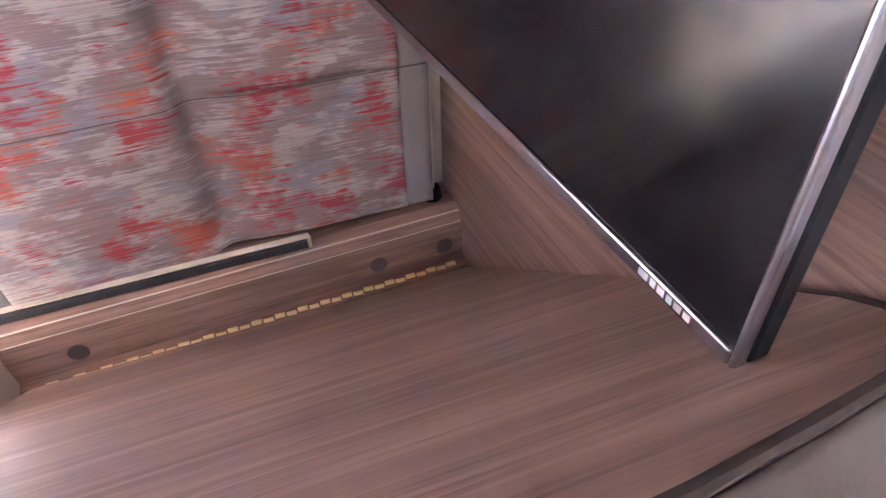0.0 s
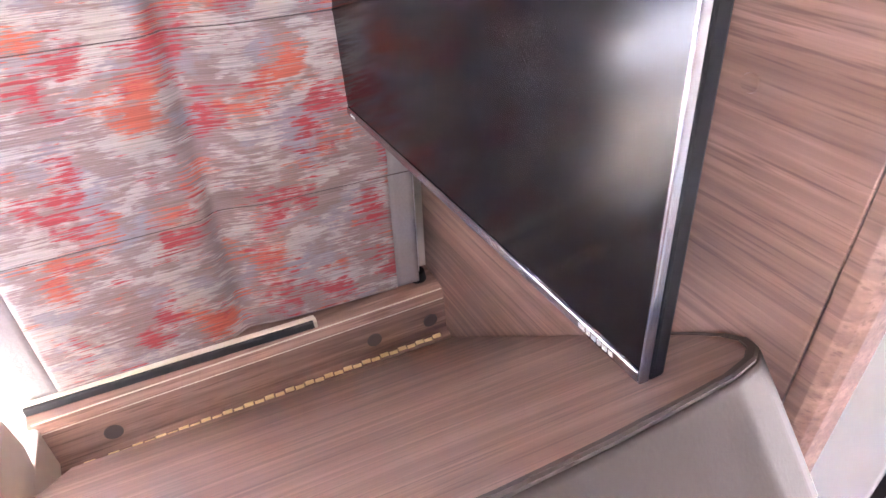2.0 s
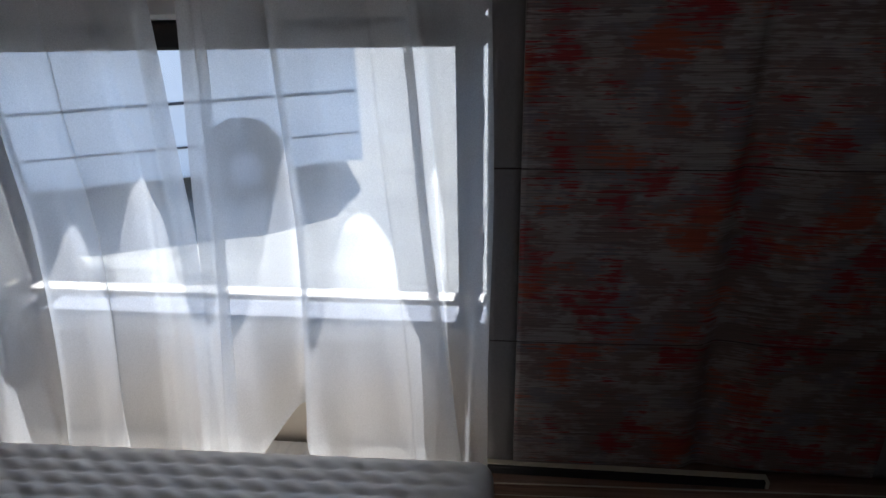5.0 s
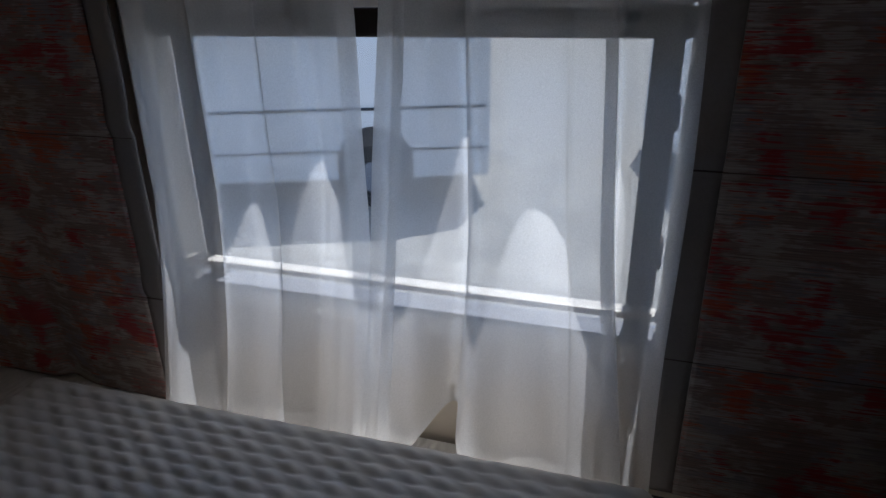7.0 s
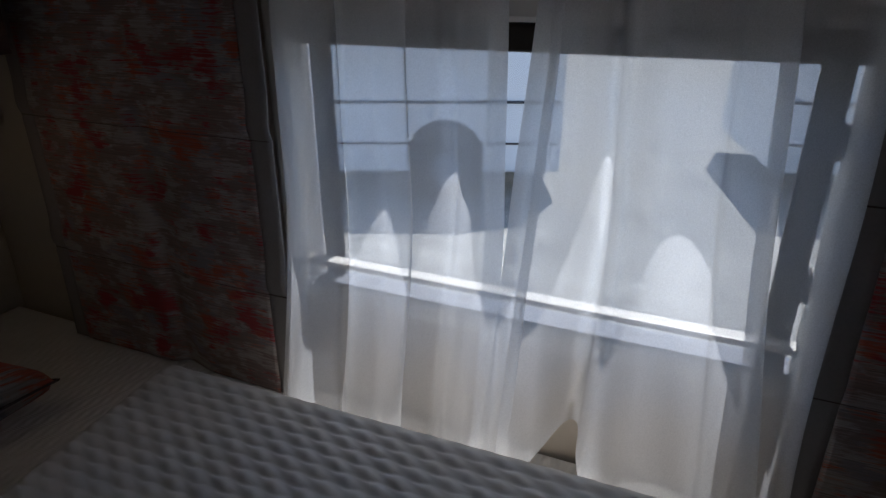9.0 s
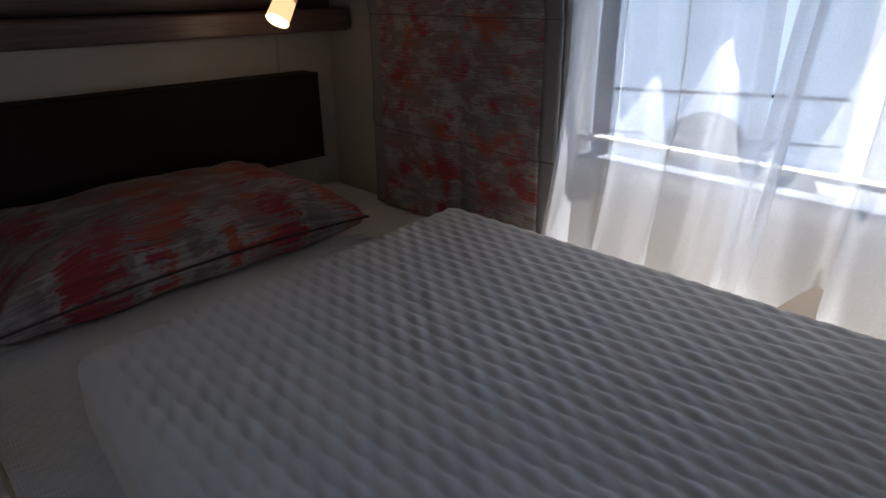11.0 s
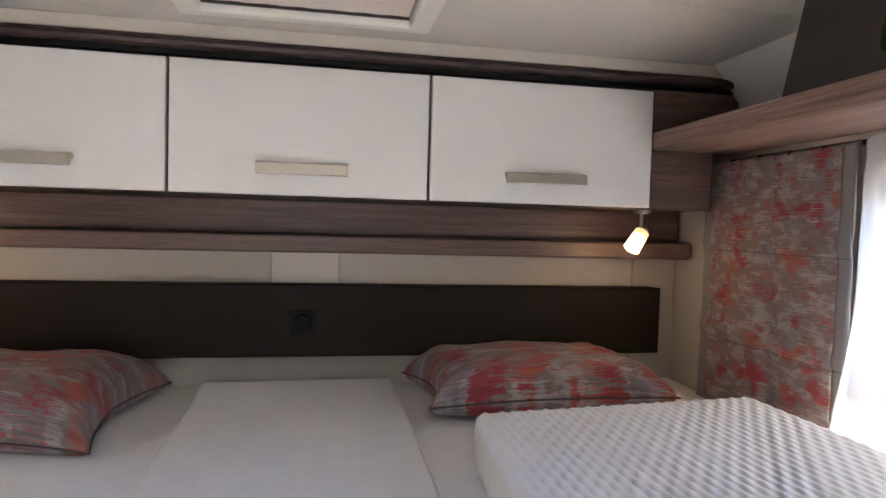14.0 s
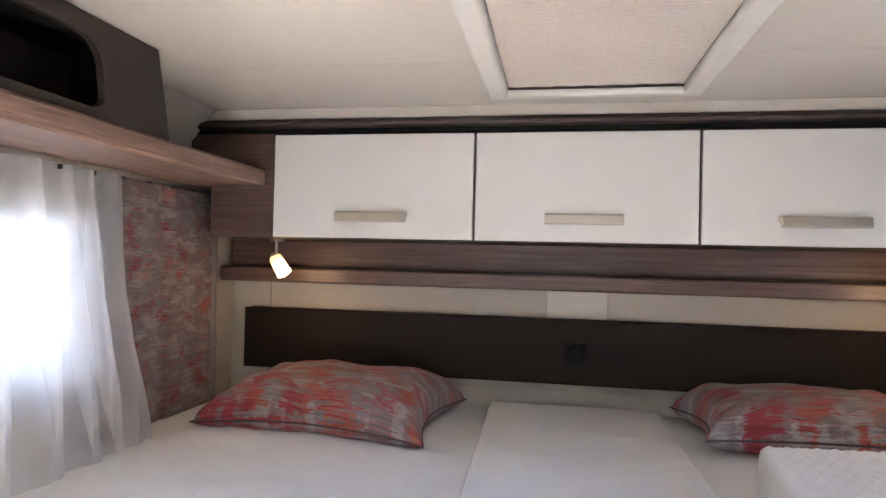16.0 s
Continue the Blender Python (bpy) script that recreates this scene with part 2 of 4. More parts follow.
glass_mat = glass()
screen_mat, _nt, _b = material("matt_black_screen")
_n = noise_tex(_nt, coords(_nt, (1, 1, 1)), 900.0, 2.0)
_nt.links.new(ramp(_nt, _n, [(0.3, (0.004, 0.004, 0.0045)), (0.7, (0.007, 0.0065, 0.007))]), _b.inputs["Base Color"])
_b.inputs["Roughness"].default_value = 0.155
_b.inputs["Specular IOR Level"].default_value = 0.33
shade_mat, _nt, _b = material("lit_lamp_glass")
_b.inputs["Base Color"].default_value = (0.9, 0.8, 0.6, 1)
_b.inputs["Emission Color"].default_value = (1.0, 0.62, 0.26, 1)
_b.inputs["Emission Strength"].default_value = 0.42
neck_mat, _nt, _b = material("dim_lamp_glass")
_b.inputs["Base Color"].default_value = (0.8, 0.68, 0.5, 1)
_b.inputs["Emission Color"].default_value = (1.0, 0.55, 0.22, 1)
_b.inputs["Emission Strength"].default_value = 0.10
bulb_mat, _nt, _b = material("lit_bulb")
_b.inputs["Emission Color"].default_value = (1.0, 0.74, 0.42, 1)
_b.inputs["Emission Strength"].default_value = 1.3


# ---- building helpers ----
def link(name, me, mat, parent=None, label=""):
    o = new(name, me)
    if mat:
        me.materials.clear()
        me.materials.append(mat)
    if parent:
        o.parent = parent
        o.matrix_parent_inverse = Matrix.Translation(-origin_of(parent))
    if label:
        o["label"] = label
    return o


def origin_of(o):
    p = Vector(o.location) if o.type == "EMPTY" else Vector((0, 0, 0))
    return p


def part(name, bm, mat, parent=None, label="", smooth=False):
    me = bpy.data.meshes.new(name)
    bmesh.ops.recalc_face_normals(bm, faces=bm.faces)
    bm.to_mesh(me)
    bm.free()
    if smooth:
        for p in me.polygons:
            p.use_smooth = True
    return link(name, me, mat, parent, label)


def thing(name, place, label, category, group="", kind=""):
    e = new(name)
    e.location, e.empty_display_size = place, 0.05
    return tagged(e, label, category, group, kind)


def add_box(bm, x0, x1, y0, y1, z0, z1, bev=0.0, seg=2):
    r = bmesh.ops.create_cube(bm, size=1.0)
    vs = r["verts"]
    for v in vs:
        v.co = Vector(((x0 + x1) / 2 + v.co.x * (x1 - x0), (y0 + y1) / 2 + v.co.y * (y1 - y0), (z0 + z1) / 2 + v.co.z * (z1 - z0)))
    if bev:
        es = list({e for v in vs for e in v.link_edges})
        bmesh.ops.bevel(bm, geom=es, offset=bev, segments=seg, affect="EDGES", profile=0.5)
    return vs


def box(x0, x1, y0, y1, z0, z1, bev=0.002, seg=2):
    bm = bmesh.new()
    add_box(bm, x0, x1, y0, y1, z0, z1, bev, seg)
    return bm


def prism(points, axis, a, b, bev=0.0):
    """A polygon drawn out along an axis from a to b. points: the two other coordinates in order."""
    bm = bmesh.new()

    def co(p, k):
        c = list(p)
        c.insert(axis, k)
        return c

    lo, hi = [bm.verts.new(co(p, a)) for p in points], [bm.verts.new(co(p, b)) for p in points]
    bm.faces.new(lo), bm.faces.new(hi[::-1])
    for i in range(len(points)):
        j = (i + 1) % len(points)
        bm.faces.new((lo[i], lo[j], hi[j], hi[i]))
    if bev:
        bmesh.ops.bevel(bm, geom=list(bm.edges), offset=bev, segments=2, affect="EDGES", profile=0.5)
    return bm


def rod(a, b, r0, r1=None, seg=20, caps=True):
    bm = bmesh.new()
    a, b = Vector(a), Vector(b)
    bmesh.ops.create_cone(bm, cap_ends=caps, segments=seg, radius1=r0, radius2=r0 if r1 is None else r1, depth=(b - a).length)
    m = Matrix.Translation((a + b) / 2) @ (b - a).to_track_quat("Z", "Y").to_matrix().to_4x4()
    bmesh.ops.transform(bm, matrix=m, verts=bm.verts)
    return bm


def sheet(name, fn, nu, nv, mat, parent=None, label="", thick=0.0, uv=None):
    """A smooth sheet: fn(u, v) gives a place for u, v from 0 to 1."""
    vs = [fn(i / nu, j / nv) for j in range(nv + 1) for i in range(nu + 1)]
    w = nu + 1
    fs = [(j * w + i, j * w + i + 1, (j + 1) * w + i + 1, (j + 1) * w + i) for j in range(nv) for i in range(nu)]
    me = bpy.data.meshes.new(name)
    me.from_pydata(vs, [], fs)
    if uv:
        lay = me.uv_layers.new(name="cloth")
        for lp in me.loops:
            k = lp.vertex_index
            lay.data[lp.index].uv = uv((k % w) / nu, (k // w) / nv)
    for p in me.polygons:
        p.use_smooth = True
    o = link(name, me, mat, parent, label)
    if thick:
        md = o.modifiers.new("thickness", "SOLIDIFY")
        md.thickness, md.offset = thick, 0
    return o


def soft_block(name, shape, z0, z1, r, n, relief, mat, parent=None, label=""):
    """A rounded slab. shape(u, v) maps the unit square to the plan; relief(x, y) lifts its top."""
    bm = bmesh.new()
    size = (Vector(shape(1, 0.5)) - Vector(shape(0, 0.5))).length
    depth = (Vector(shape(0.5, 1)) - Vector(shape(0.5, 0))).length
    fu, fv = r / size, r / depth
    nu, nv = n, max(4, int(n * depth / size))

    def top(u, v):
        a = (u / fu if u < fu else (1 - u) / fu if u > 1 - fu else 1.0)
        b = (v / fv if v < fv else (1 - v) / fv if v > 1 - fv else 1.0)
        da, db = 1 - a, 1 - b
        d = min(1.0, math.hypot(da, db))
        z = z1 - r + r * math.sqrt(max(0.0, 1 - d * d))
        if math.hypot(da, db) > 1:
            k = 1 / math.hypot(da, db)
            da, db = da * k, db * k
            if u < 0.5:
                u = fu * (1 - da)
            else:
                u = 1 - fu * (1 - da)
            if v < 0.5:
                v = fv * (1 - db)
            else:
                v = 1 - fv * (1 - db)
        x, y = shape(u, v)
        return (x, y, z + (relief(x, y) * (1 - d) if relief else 0))

    def spaced(k, m, f):
        # finer steps in the rims
        q = 6
        if k <= q:
            return f * (1 - math.cos(k / q * math.pi / 2))
        if k >= m - q:
            return 1 - f * (1 - math.cos((m - k) / q * math.pi / 2))
        return f + (1 - 2 * f) * (k - q) / (m - 2 * q)

    rim = bmesh.new()
    grid = [[bm.verts.new(top(spaced(i, nu, fu), spaced(j, nv, fv))) for i in range(nu + 1)] for j in range(nv + 1)]
    for j in range(nv):
        for i in range(nu):
            bm.faces.new((grid[j][i], grid[j][i + 1], grid[j + 1][i + 1], grid[j + 1][i]))
    ring = [grid[0][i] for i in range(nu)] + [grid[j][nu] for j in range(nv)] + [grid[nv][i] for i in range(nu, 0, -1)] + [grid[j][0] for j in range(nv, 0, -1)]
    mid = Vector((*shape(0.5, 0.5), 0))
    last = [rim.verts.new(v.co) for v in ring]
    for k, (out, z) in enumerate(((0.003, z0 + (z1 - r - z0) * 0.5), (0.0, z0 + 0.012), (-0.008, z0))):
        nxt = []
        for v in ring:
            d = Vector((v.co.x - mid.x, v.co.y - mid.y, 0)).normalized() * out
            nxt.append(rim.verts.new((v.co.x + d.x, v.co.y + d.y, z)))
        for i in range(len(ring)):
            j = (i + 1) % len(ring)
            rim.faces.new((last[i], nxt[i], nxt[j], last[j]))
        last = nxt
    rim.faces.new(last)
    for b in (bm, rim):
        bmesh.ops.remove_doubles(b, verts=b.verts, dist=1e-5)
    own = thing(name, (mid.x, mid.y, z0), label, "mattress", "bed mattresses")
    part("top_cover", bm, mat, own, "", True)
    part("side_border", rim, knit_cream, own, "cream knit border", True)
    return own


# ---- the van's shell ----
HALF, CEIL, FLOOR, REAR, FRONT = 1.10, 1.95, 0.0, 0.07, -4.6
floor_ob = tagged(part("floor", box(-1.16, 1.16, FRONT - 0.05, REAR + 0.05, -0.04, 0, 0), floor_wood), "brown wood-decor vinyl van floor", "floor", kind="structure")

WIN = dict(y0=-1.262, y1=-0.615, z0=1.285, z1=1.659)


def side_wall(name, s, openings):
    bm = bmesh.new()
    a, b = sorted((s * HALF, s * (HALF + 0.035)))
    ys = FRONT
    for y0, y1, z0, z1 in sorted(openings):
        add_box(bm, a, b, ys, y0, 0, CEIL)
        add_box(bm, a, b, y0, y1, 0, z0)
        add_box(bm, a, b, y0, y1, z1, CEIL)
        ys = y1
    add_box(bm, a, b, ys, REAR, 0, CEIL)
    return tagged(part(name, bm, beige), "beige wallboard side wall of the van", "wall", kind="structure")


win_r = (WIN["y0"], WIN["y1"], WIN["z0"], WIN["z1"])
wall_e = side_wall("wall_east", 1, [win_r])
wall_w = side_wall("wall_west", -1, [win_r])
bm = box(-1.14, 1.14, REAR, REAR + 0.04, 0, CEIL, 0)
wall_n = tagged(part("wall_north", bm, beige), "beige wallboard rear wall with panel seams", "wall", kind="structure")
for x0, x1, m in ((-1.098, -0.962, beige), (-0.958, -0.073, beige), (-0.069, 0.106, plate_mat), (0.110, 0.958, beige), (0.962, 1.098, beige)):
    part("panel", box(x0, x1, REAR - 0.006, REAR - 0.001, 1.16, 1.30 if m is plate_mat else 1.49, 0.001), beige, wall_n)
    if m is plate_mat:
        part("cover_plate", box(x0, x1, REAR - 0.007, REAR - 0.001, 1.302, 1.49, 0.001), plate_mat, wall_n, "pale cover plate")
# unseen front wall, its two openings assumed to let fill daylight in
bm = bmesh.new()
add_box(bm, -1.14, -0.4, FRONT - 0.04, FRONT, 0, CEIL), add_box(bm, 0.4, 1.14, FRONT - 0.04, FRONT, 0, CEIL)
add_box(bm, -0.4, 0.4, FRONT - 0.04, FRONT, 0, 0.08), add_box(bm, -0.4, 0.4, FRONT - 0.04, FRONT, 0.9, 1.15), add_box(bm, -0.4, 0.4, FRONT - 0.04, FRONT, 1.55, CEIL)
wall_s = tagged(part("wall_south", bm, beige), "beige wallboard front wall with window and door openings", "wall", kind="structure")
HX0, HX1, HY0, HY1 = -0.165, 0.225, -0.96, -0.405
LX0, LX1, LY0, LY1 = -0.22, 0.14, -1.56, -1.075      # an unseen lounge hatch, added open to the sun to light the bed
bm = bmesh.new()
for x0, x1, y0, y1 in ((-1.14, HX0, -0.607, REAR), (HX1, 1.14, -0.607, REAR), (HX0, HX1, HY1, REAR), (-1.14, HX0, HY0, -0.6095), (HX1, 1.14, HY0, -0.6095),
                       (-1.14, 1.14, LY1, HY0), (-1.14, LX0, LY0, LY1), (LX1, 1.14, LY0, LY1), (-1.14, 1.14, -2.2, LY0), (-1.14, 1.14, FRONT, -2.203)):
    add_box(bm, x0, x1, y0, y1, CEIL, CEIL + 0.02)
for x0, x1, y0, y1 in ((-1.14, 1.14, LY1, REAR), (-1.14, LX0, LY0, LY1), (LX1, 1.14, LY0, LY1), (-1.14, 1.14, FRONT, LY0)):
    add_box(bm, x0, x1, y0, y1, CEIL + 0.0205, CEIL + 0.06)
for s in (-1, 1):
    c = prism([(s * HALF, 1.83), (s * 0.985, CEIL), (s * HALF, CEIL)], 1, FRONT, REAR)
    me_tmp = bpy.data.meshes.new("cove")
    c.to_mesh(me_tmp)
    c.free()
    bm.from_mesh(me_tmp)
ceiling = tagged(part("ceiling", bm, ceiling_mat), "cream ceiling boards with a fine joint", "ceiling", kind="structure")

# ---- roof hatch ----
F = 0.052


def hatch_frame(x0, x1, y0, y1, label):
    """A moulded hatch frame on the ceiling round an opening."""
    h = thing("roof_hatch", ((x0 + x1) / 2, (y0 + y1) / 2, CEIL), label, "roof hatch", "roof hatches")
    bm = bmesh.new()
    ring = []
    for grow, z in ((F, CEIL), (F - 0.008, CEIL - 0.016), (0.006, CEIL - 0.020), (0, CEIL - 0.014), (0, CEIL + 0.02)):
        a, b, c, d = x0 - grow, x1 + grow, y0 - grow, y1 + grow
        ring.append([bm.verts.new(p) for p in ((a, c, z), (b, c, z), (b, d, z), (a, d, z))])
    for a, b in zip(ring, ring[1:]):
        for i in range(4):
            bm.faces.new((a[i], a[(i + 1) % 4], b[(i + 1) % 4], b[i]))
    bv = part("frame", bm, white_plastic, h).modifiers.new("bevel", "BEVEL")
    bv.width, bv.segments, bv.limit_method = 0.006, 3, "ANGLE"
    return h


# assumed hatch out of view; its sun and sky brighten bed and ceiling
added_hatch = hatch_frame(LX0, LX1, LY0, LY1, "unseen white roof hatch with clear dome, added over the aisle for sunlight")
pane = part("dome_pane", box(LX0 - 0.02, LX1 + 0.02, LY0 - 0.02, LY1 + 0.02, CEIL + 0.062, CEIL + 0.066, 0), glass_mat, added_hatch, "clear acrylic dome")
pane.visible_shadow = False
hatch = hatch_frame(HX0, HX1, HY0, HY1, "white roof hatch frame with closed pleated blind")
NP = 38
sheet("pleated_blind", lambda u, v: (HX0 + 0.002 + u * (HX1 - HX0 - 0.004), HY0 + 0.002 + v * (HY1 - HY0 - 0.008), CEIL + 0.003 - 0.0035 * abs(2 * ((v * NP) % 1.0) - 1)
                                     + 0.0006 * math.sin(u * 40 + v * 90)), 24, NP * 6, pleat_mat, hatch, "pale pleated blind cloth")
part("blind_bar", box(HX0 + 0.001, HX1 - 0.001, HY1 - 0.0055, HY1 - 0.001, CEIL - 0.006, CEIL + 0.004, 0.001), trim_grey, hatch)

# ---- overhead lockers on the rear wall ----
DX = (-0.812, -0.257, 0.295, 0.836)
for a, b in zip(DX, DX[1:]):
    loc = thing("overhead_locker", ((a + b) / 2, -0.1, 1.6), "overhead locker with glossy white flap and satin handle", "cabinet", "lockers over the bed")
    part("body", box(a, b, -0.236, REAR - 0.008, 1.598, 1.884, 0.001), wood_dark, loc)
    door = part("door", box(a + 0.003, b - 0.003, -0.256, -0.238, 1.6, 1.878, 0.003), white_gloss, loc, "glossy off-white flap")
    hx = (a + b) / 2 + (0.006 if a < -0.5 else 0.0)
    hb = prism([(-0.257, 1.669), (-0.268, 1.671), (-0.283, 1.667), (-0.285, 1.645), (-0.275, 1.643), (-0.273, 1.657), (-0.257, 1.660)], 0, hx - 0.096, hx + 0.096, 0.0015)
    part("handle", hb, nickel, door, "satin nickel strip handle")
for s in (-1, 1):
    e = DX[0] - 0.002 if s < 0 else DX[3] + 0.002
    fil = thing("side_filler", (s * 0.93, -0.1, 1.6), "brown wood filler panel beside the lockers", "cabinet panel", "locker fillers")
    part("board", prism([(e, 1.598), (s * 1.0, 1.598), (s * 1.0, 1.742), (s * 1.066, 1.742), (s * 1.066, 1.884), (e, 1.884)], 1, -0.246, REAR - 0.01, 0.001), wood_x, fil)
cor = thing("cornice", (0, -0.2, 1.89), "dark brown moulded cornice above the lockers", "cornice")
part("moulding", prism([(REAR - 0.01, 1.896), (-0.262, 1.896), (-0.271, 1.899), (-0.275, 1.906), (-0.270, 1.913), (-0.259, 1.917), (-0.254, 1.921), (REAR - 0.01, 1.921)], 0, -1.062, 1.062, 0.001), wood_dark, cor)
part("cover_strip", box(-1.058, 1.058, -0.256, REAR - 0.01, 1.9215, 1.9495, 0.001), ceiling_mat, cor, "cream cover strip against the ceiling")
# black strip paints the shade in the gap under the cornice
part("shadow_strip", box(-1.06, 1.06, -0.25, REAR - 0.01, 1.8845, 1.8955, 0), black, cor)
shelf = thing("wall_shelf", (0, 0, 1.47), "brown wood shelf under the lockers", "shelf")
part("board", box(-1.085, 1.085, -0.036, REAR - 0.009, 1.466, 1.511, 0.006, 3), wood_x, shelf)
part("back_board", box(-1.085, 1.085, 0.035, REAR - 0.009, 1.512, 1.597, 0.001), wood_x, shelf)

# ---- reading lamps ----
for s, bx in ((-1, -0.838), (1, 0.862)):
    y = -0.165
    l = thing("reading_lamp", (bx, y, 1.59), "small lit reading lamp with white glass shade", "lamp", "reading lamps")
    part("base", rod((bx, y, 1.597), (bx, y, 1.588), 0.024, 0.02, 28), chrome, l)
    part("stem", rod((bx, y, 1.59), (bx, y, 1.546), 0.0045, None, 14), chrome, l)
    top, d = Vector((bx - s * -0.008, y + 0.004, 1.546)), Vector((-s * 0.62, -0.22 if s > 0 else -0.2, -0.80)).normalized()
    part("collar", rod(top - d * 0.008, top + d * 0.008, 0.010, 0.0175, 24), nickel, l)
    part("neck", rod(top + d * 0.006, top + d * 0.021, 0.0185, 0.0192, 28), neck_mat, l, "dim upper glass of the cup", True)
    part("shade", rod(top + d * 0.0212, top + d * 0.062, 0.0192, 0.0208, 28, False), shade_mat, l, "glowing amber glass cup", True)
    part("bulb", rod(top + d * 0.030, top + d * 0.0605, 0.012, 0.0195, 28), bulb_mat, l, "bright lit bulb in the open cup", True)
    lamp("reading_light", "POINT", 0.03, Matrix.Translation(top + d * 0.085), (1.0, 0.68, 0.36), 0.012)

# ---- headboard and socket ----
hb = thing("headboard", (0, 0.03, 1.2), "long dark brown leatherette headboard panel", "headboard")
part("panel", box(-1.02, 1.02, 0.0, REAR - 0.007, 1.196, 1.381, 0.006, 3), leather_dark, hb)
part("welt", rod((-1.016, -0.001, 1.3795), (1.016, -0.001, 1.3795), 0.0028, None, 10), leather_dark, hb)
part("welt", rod((-1.016, -0.001, 1.1975), (1.016, -0.001, 1.1975), 0.0028, None, 10), leather_dark, hb)
sk = thing("wall_socket", (0.015, -0.004, 1.283), "black flush socket in the headboard", "socket")
part("frame", box(-0.017, 0.047, -0.0045, -0.0005, 1.251, 1.315, 0.002), black, sk)
bm = rod((0.015, -0.0048, 1.283), (0.015, -0.0095, 1.283), 0.024, 0.021, 32)
part("insert", bm, black, sk)

# ---- bed ----
bed = thing("bed_base", (0, -0.6, 0), "brown wood platform under the mattresses", "bed")
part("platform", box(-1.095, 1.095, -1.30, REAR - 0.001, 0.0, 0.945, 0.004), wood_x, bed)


def slab(name, label, corners, z0, z1, r, n, relief=None, mat=knit_white):
    (ax, ay), (bx, by), (cx, cy), (dx, dy) = corners   # front left, front right, rear right, rear left

    def shape(u, v):
        return ((1 - v) * ((1 - u) * ax + u * bx) + v * ((1 - u) * dx + u * cx), (1 - v) * ((1 - u) * ay + u * by) + v * ((1 - u) * dy + u * cy))
    return soft_block(name, shape, z0, z1, r, n, relief, mat, None, label)


slab("mattress", "white ribbed-knit mattress on the bed platform", [(-1.085, -1.31), (-0.1926, -1.31), (-0.2345, 0.062), (-1.085, 0.062)], 0.95, 1.108, 0.005, 60)
slab("mattress", "white ribbed-knit mattress under the loose one", [(0.2625, -1.255), (1.085, -1.255), (1.085, 0.062), (0.2585, 0.062)], 0.95, 1.108, 0.005, 60)
infill = slab("mattress", "tapering white infill mattress between two others", [(-0.192, -1.31), (0.2605, -1.31), (0.2565, 0.012), (-0.232, 0.003)], 0.95, 1.121, 0.007, 60,
              lambda x, y: 0.013 * max(0.0, min(1.0, (y + 0.45) / 0.42)) ** 2)


for x0, x1 in ((0.2615, 0.2575),):
    part("edge_piping", rod((x0, -1.305, 1.1035), (x1, 0.04, 1.1045), 0.0044, None, 10), cream, infill, "cream edge piping")


def quilt(x, y):
    # wavy ribs of the thick knit cover
    lane = y * 2 * math.pi / 0.038 - x * 229.0
    a = (x + 0.03 * y) * 2 * math.pi / 0.0172 + 0.55 * math.sin(lane)
    puff = abs(math.cos(a / 2)) ** 0.9
    return 0.0040 * puff * (0.62 + 0.38 * math.sin(lane + 0.9)) - 0.0012


loose = slab("loose_mattress", "thick white quilted-knit mattress lying loose on top", [(0.300, -1.262), (0.968, -1.262), (0.95, -0.485), (0.343, -0.548)], 1.106, 1.2085, 0.018, 330, quilt, knit_loose)
lab = thing("printed_label", (0.34, -0.87, 1.13), "small printed grey text block on the mattress side", "label")
for k, (w, h) in enumerate(((0.072, 0.0008), (0.068, 0.0036), (0.05, 0.0030), (0.058, 0.0012), (0.04, 0.0012), (0.05, 0.0012), (0.06, 0.0008))):
    z = 1.168 - k * 0.0062
    y0 = -0.828 - 0.002 * k
    sheet("text_line", lambda u, v: (0.3185 + (y0 - u * w + 0.87) * 0.061 - 0.0022, y0 - u * w, z + v * h), 6, 1, print_grey, lab)

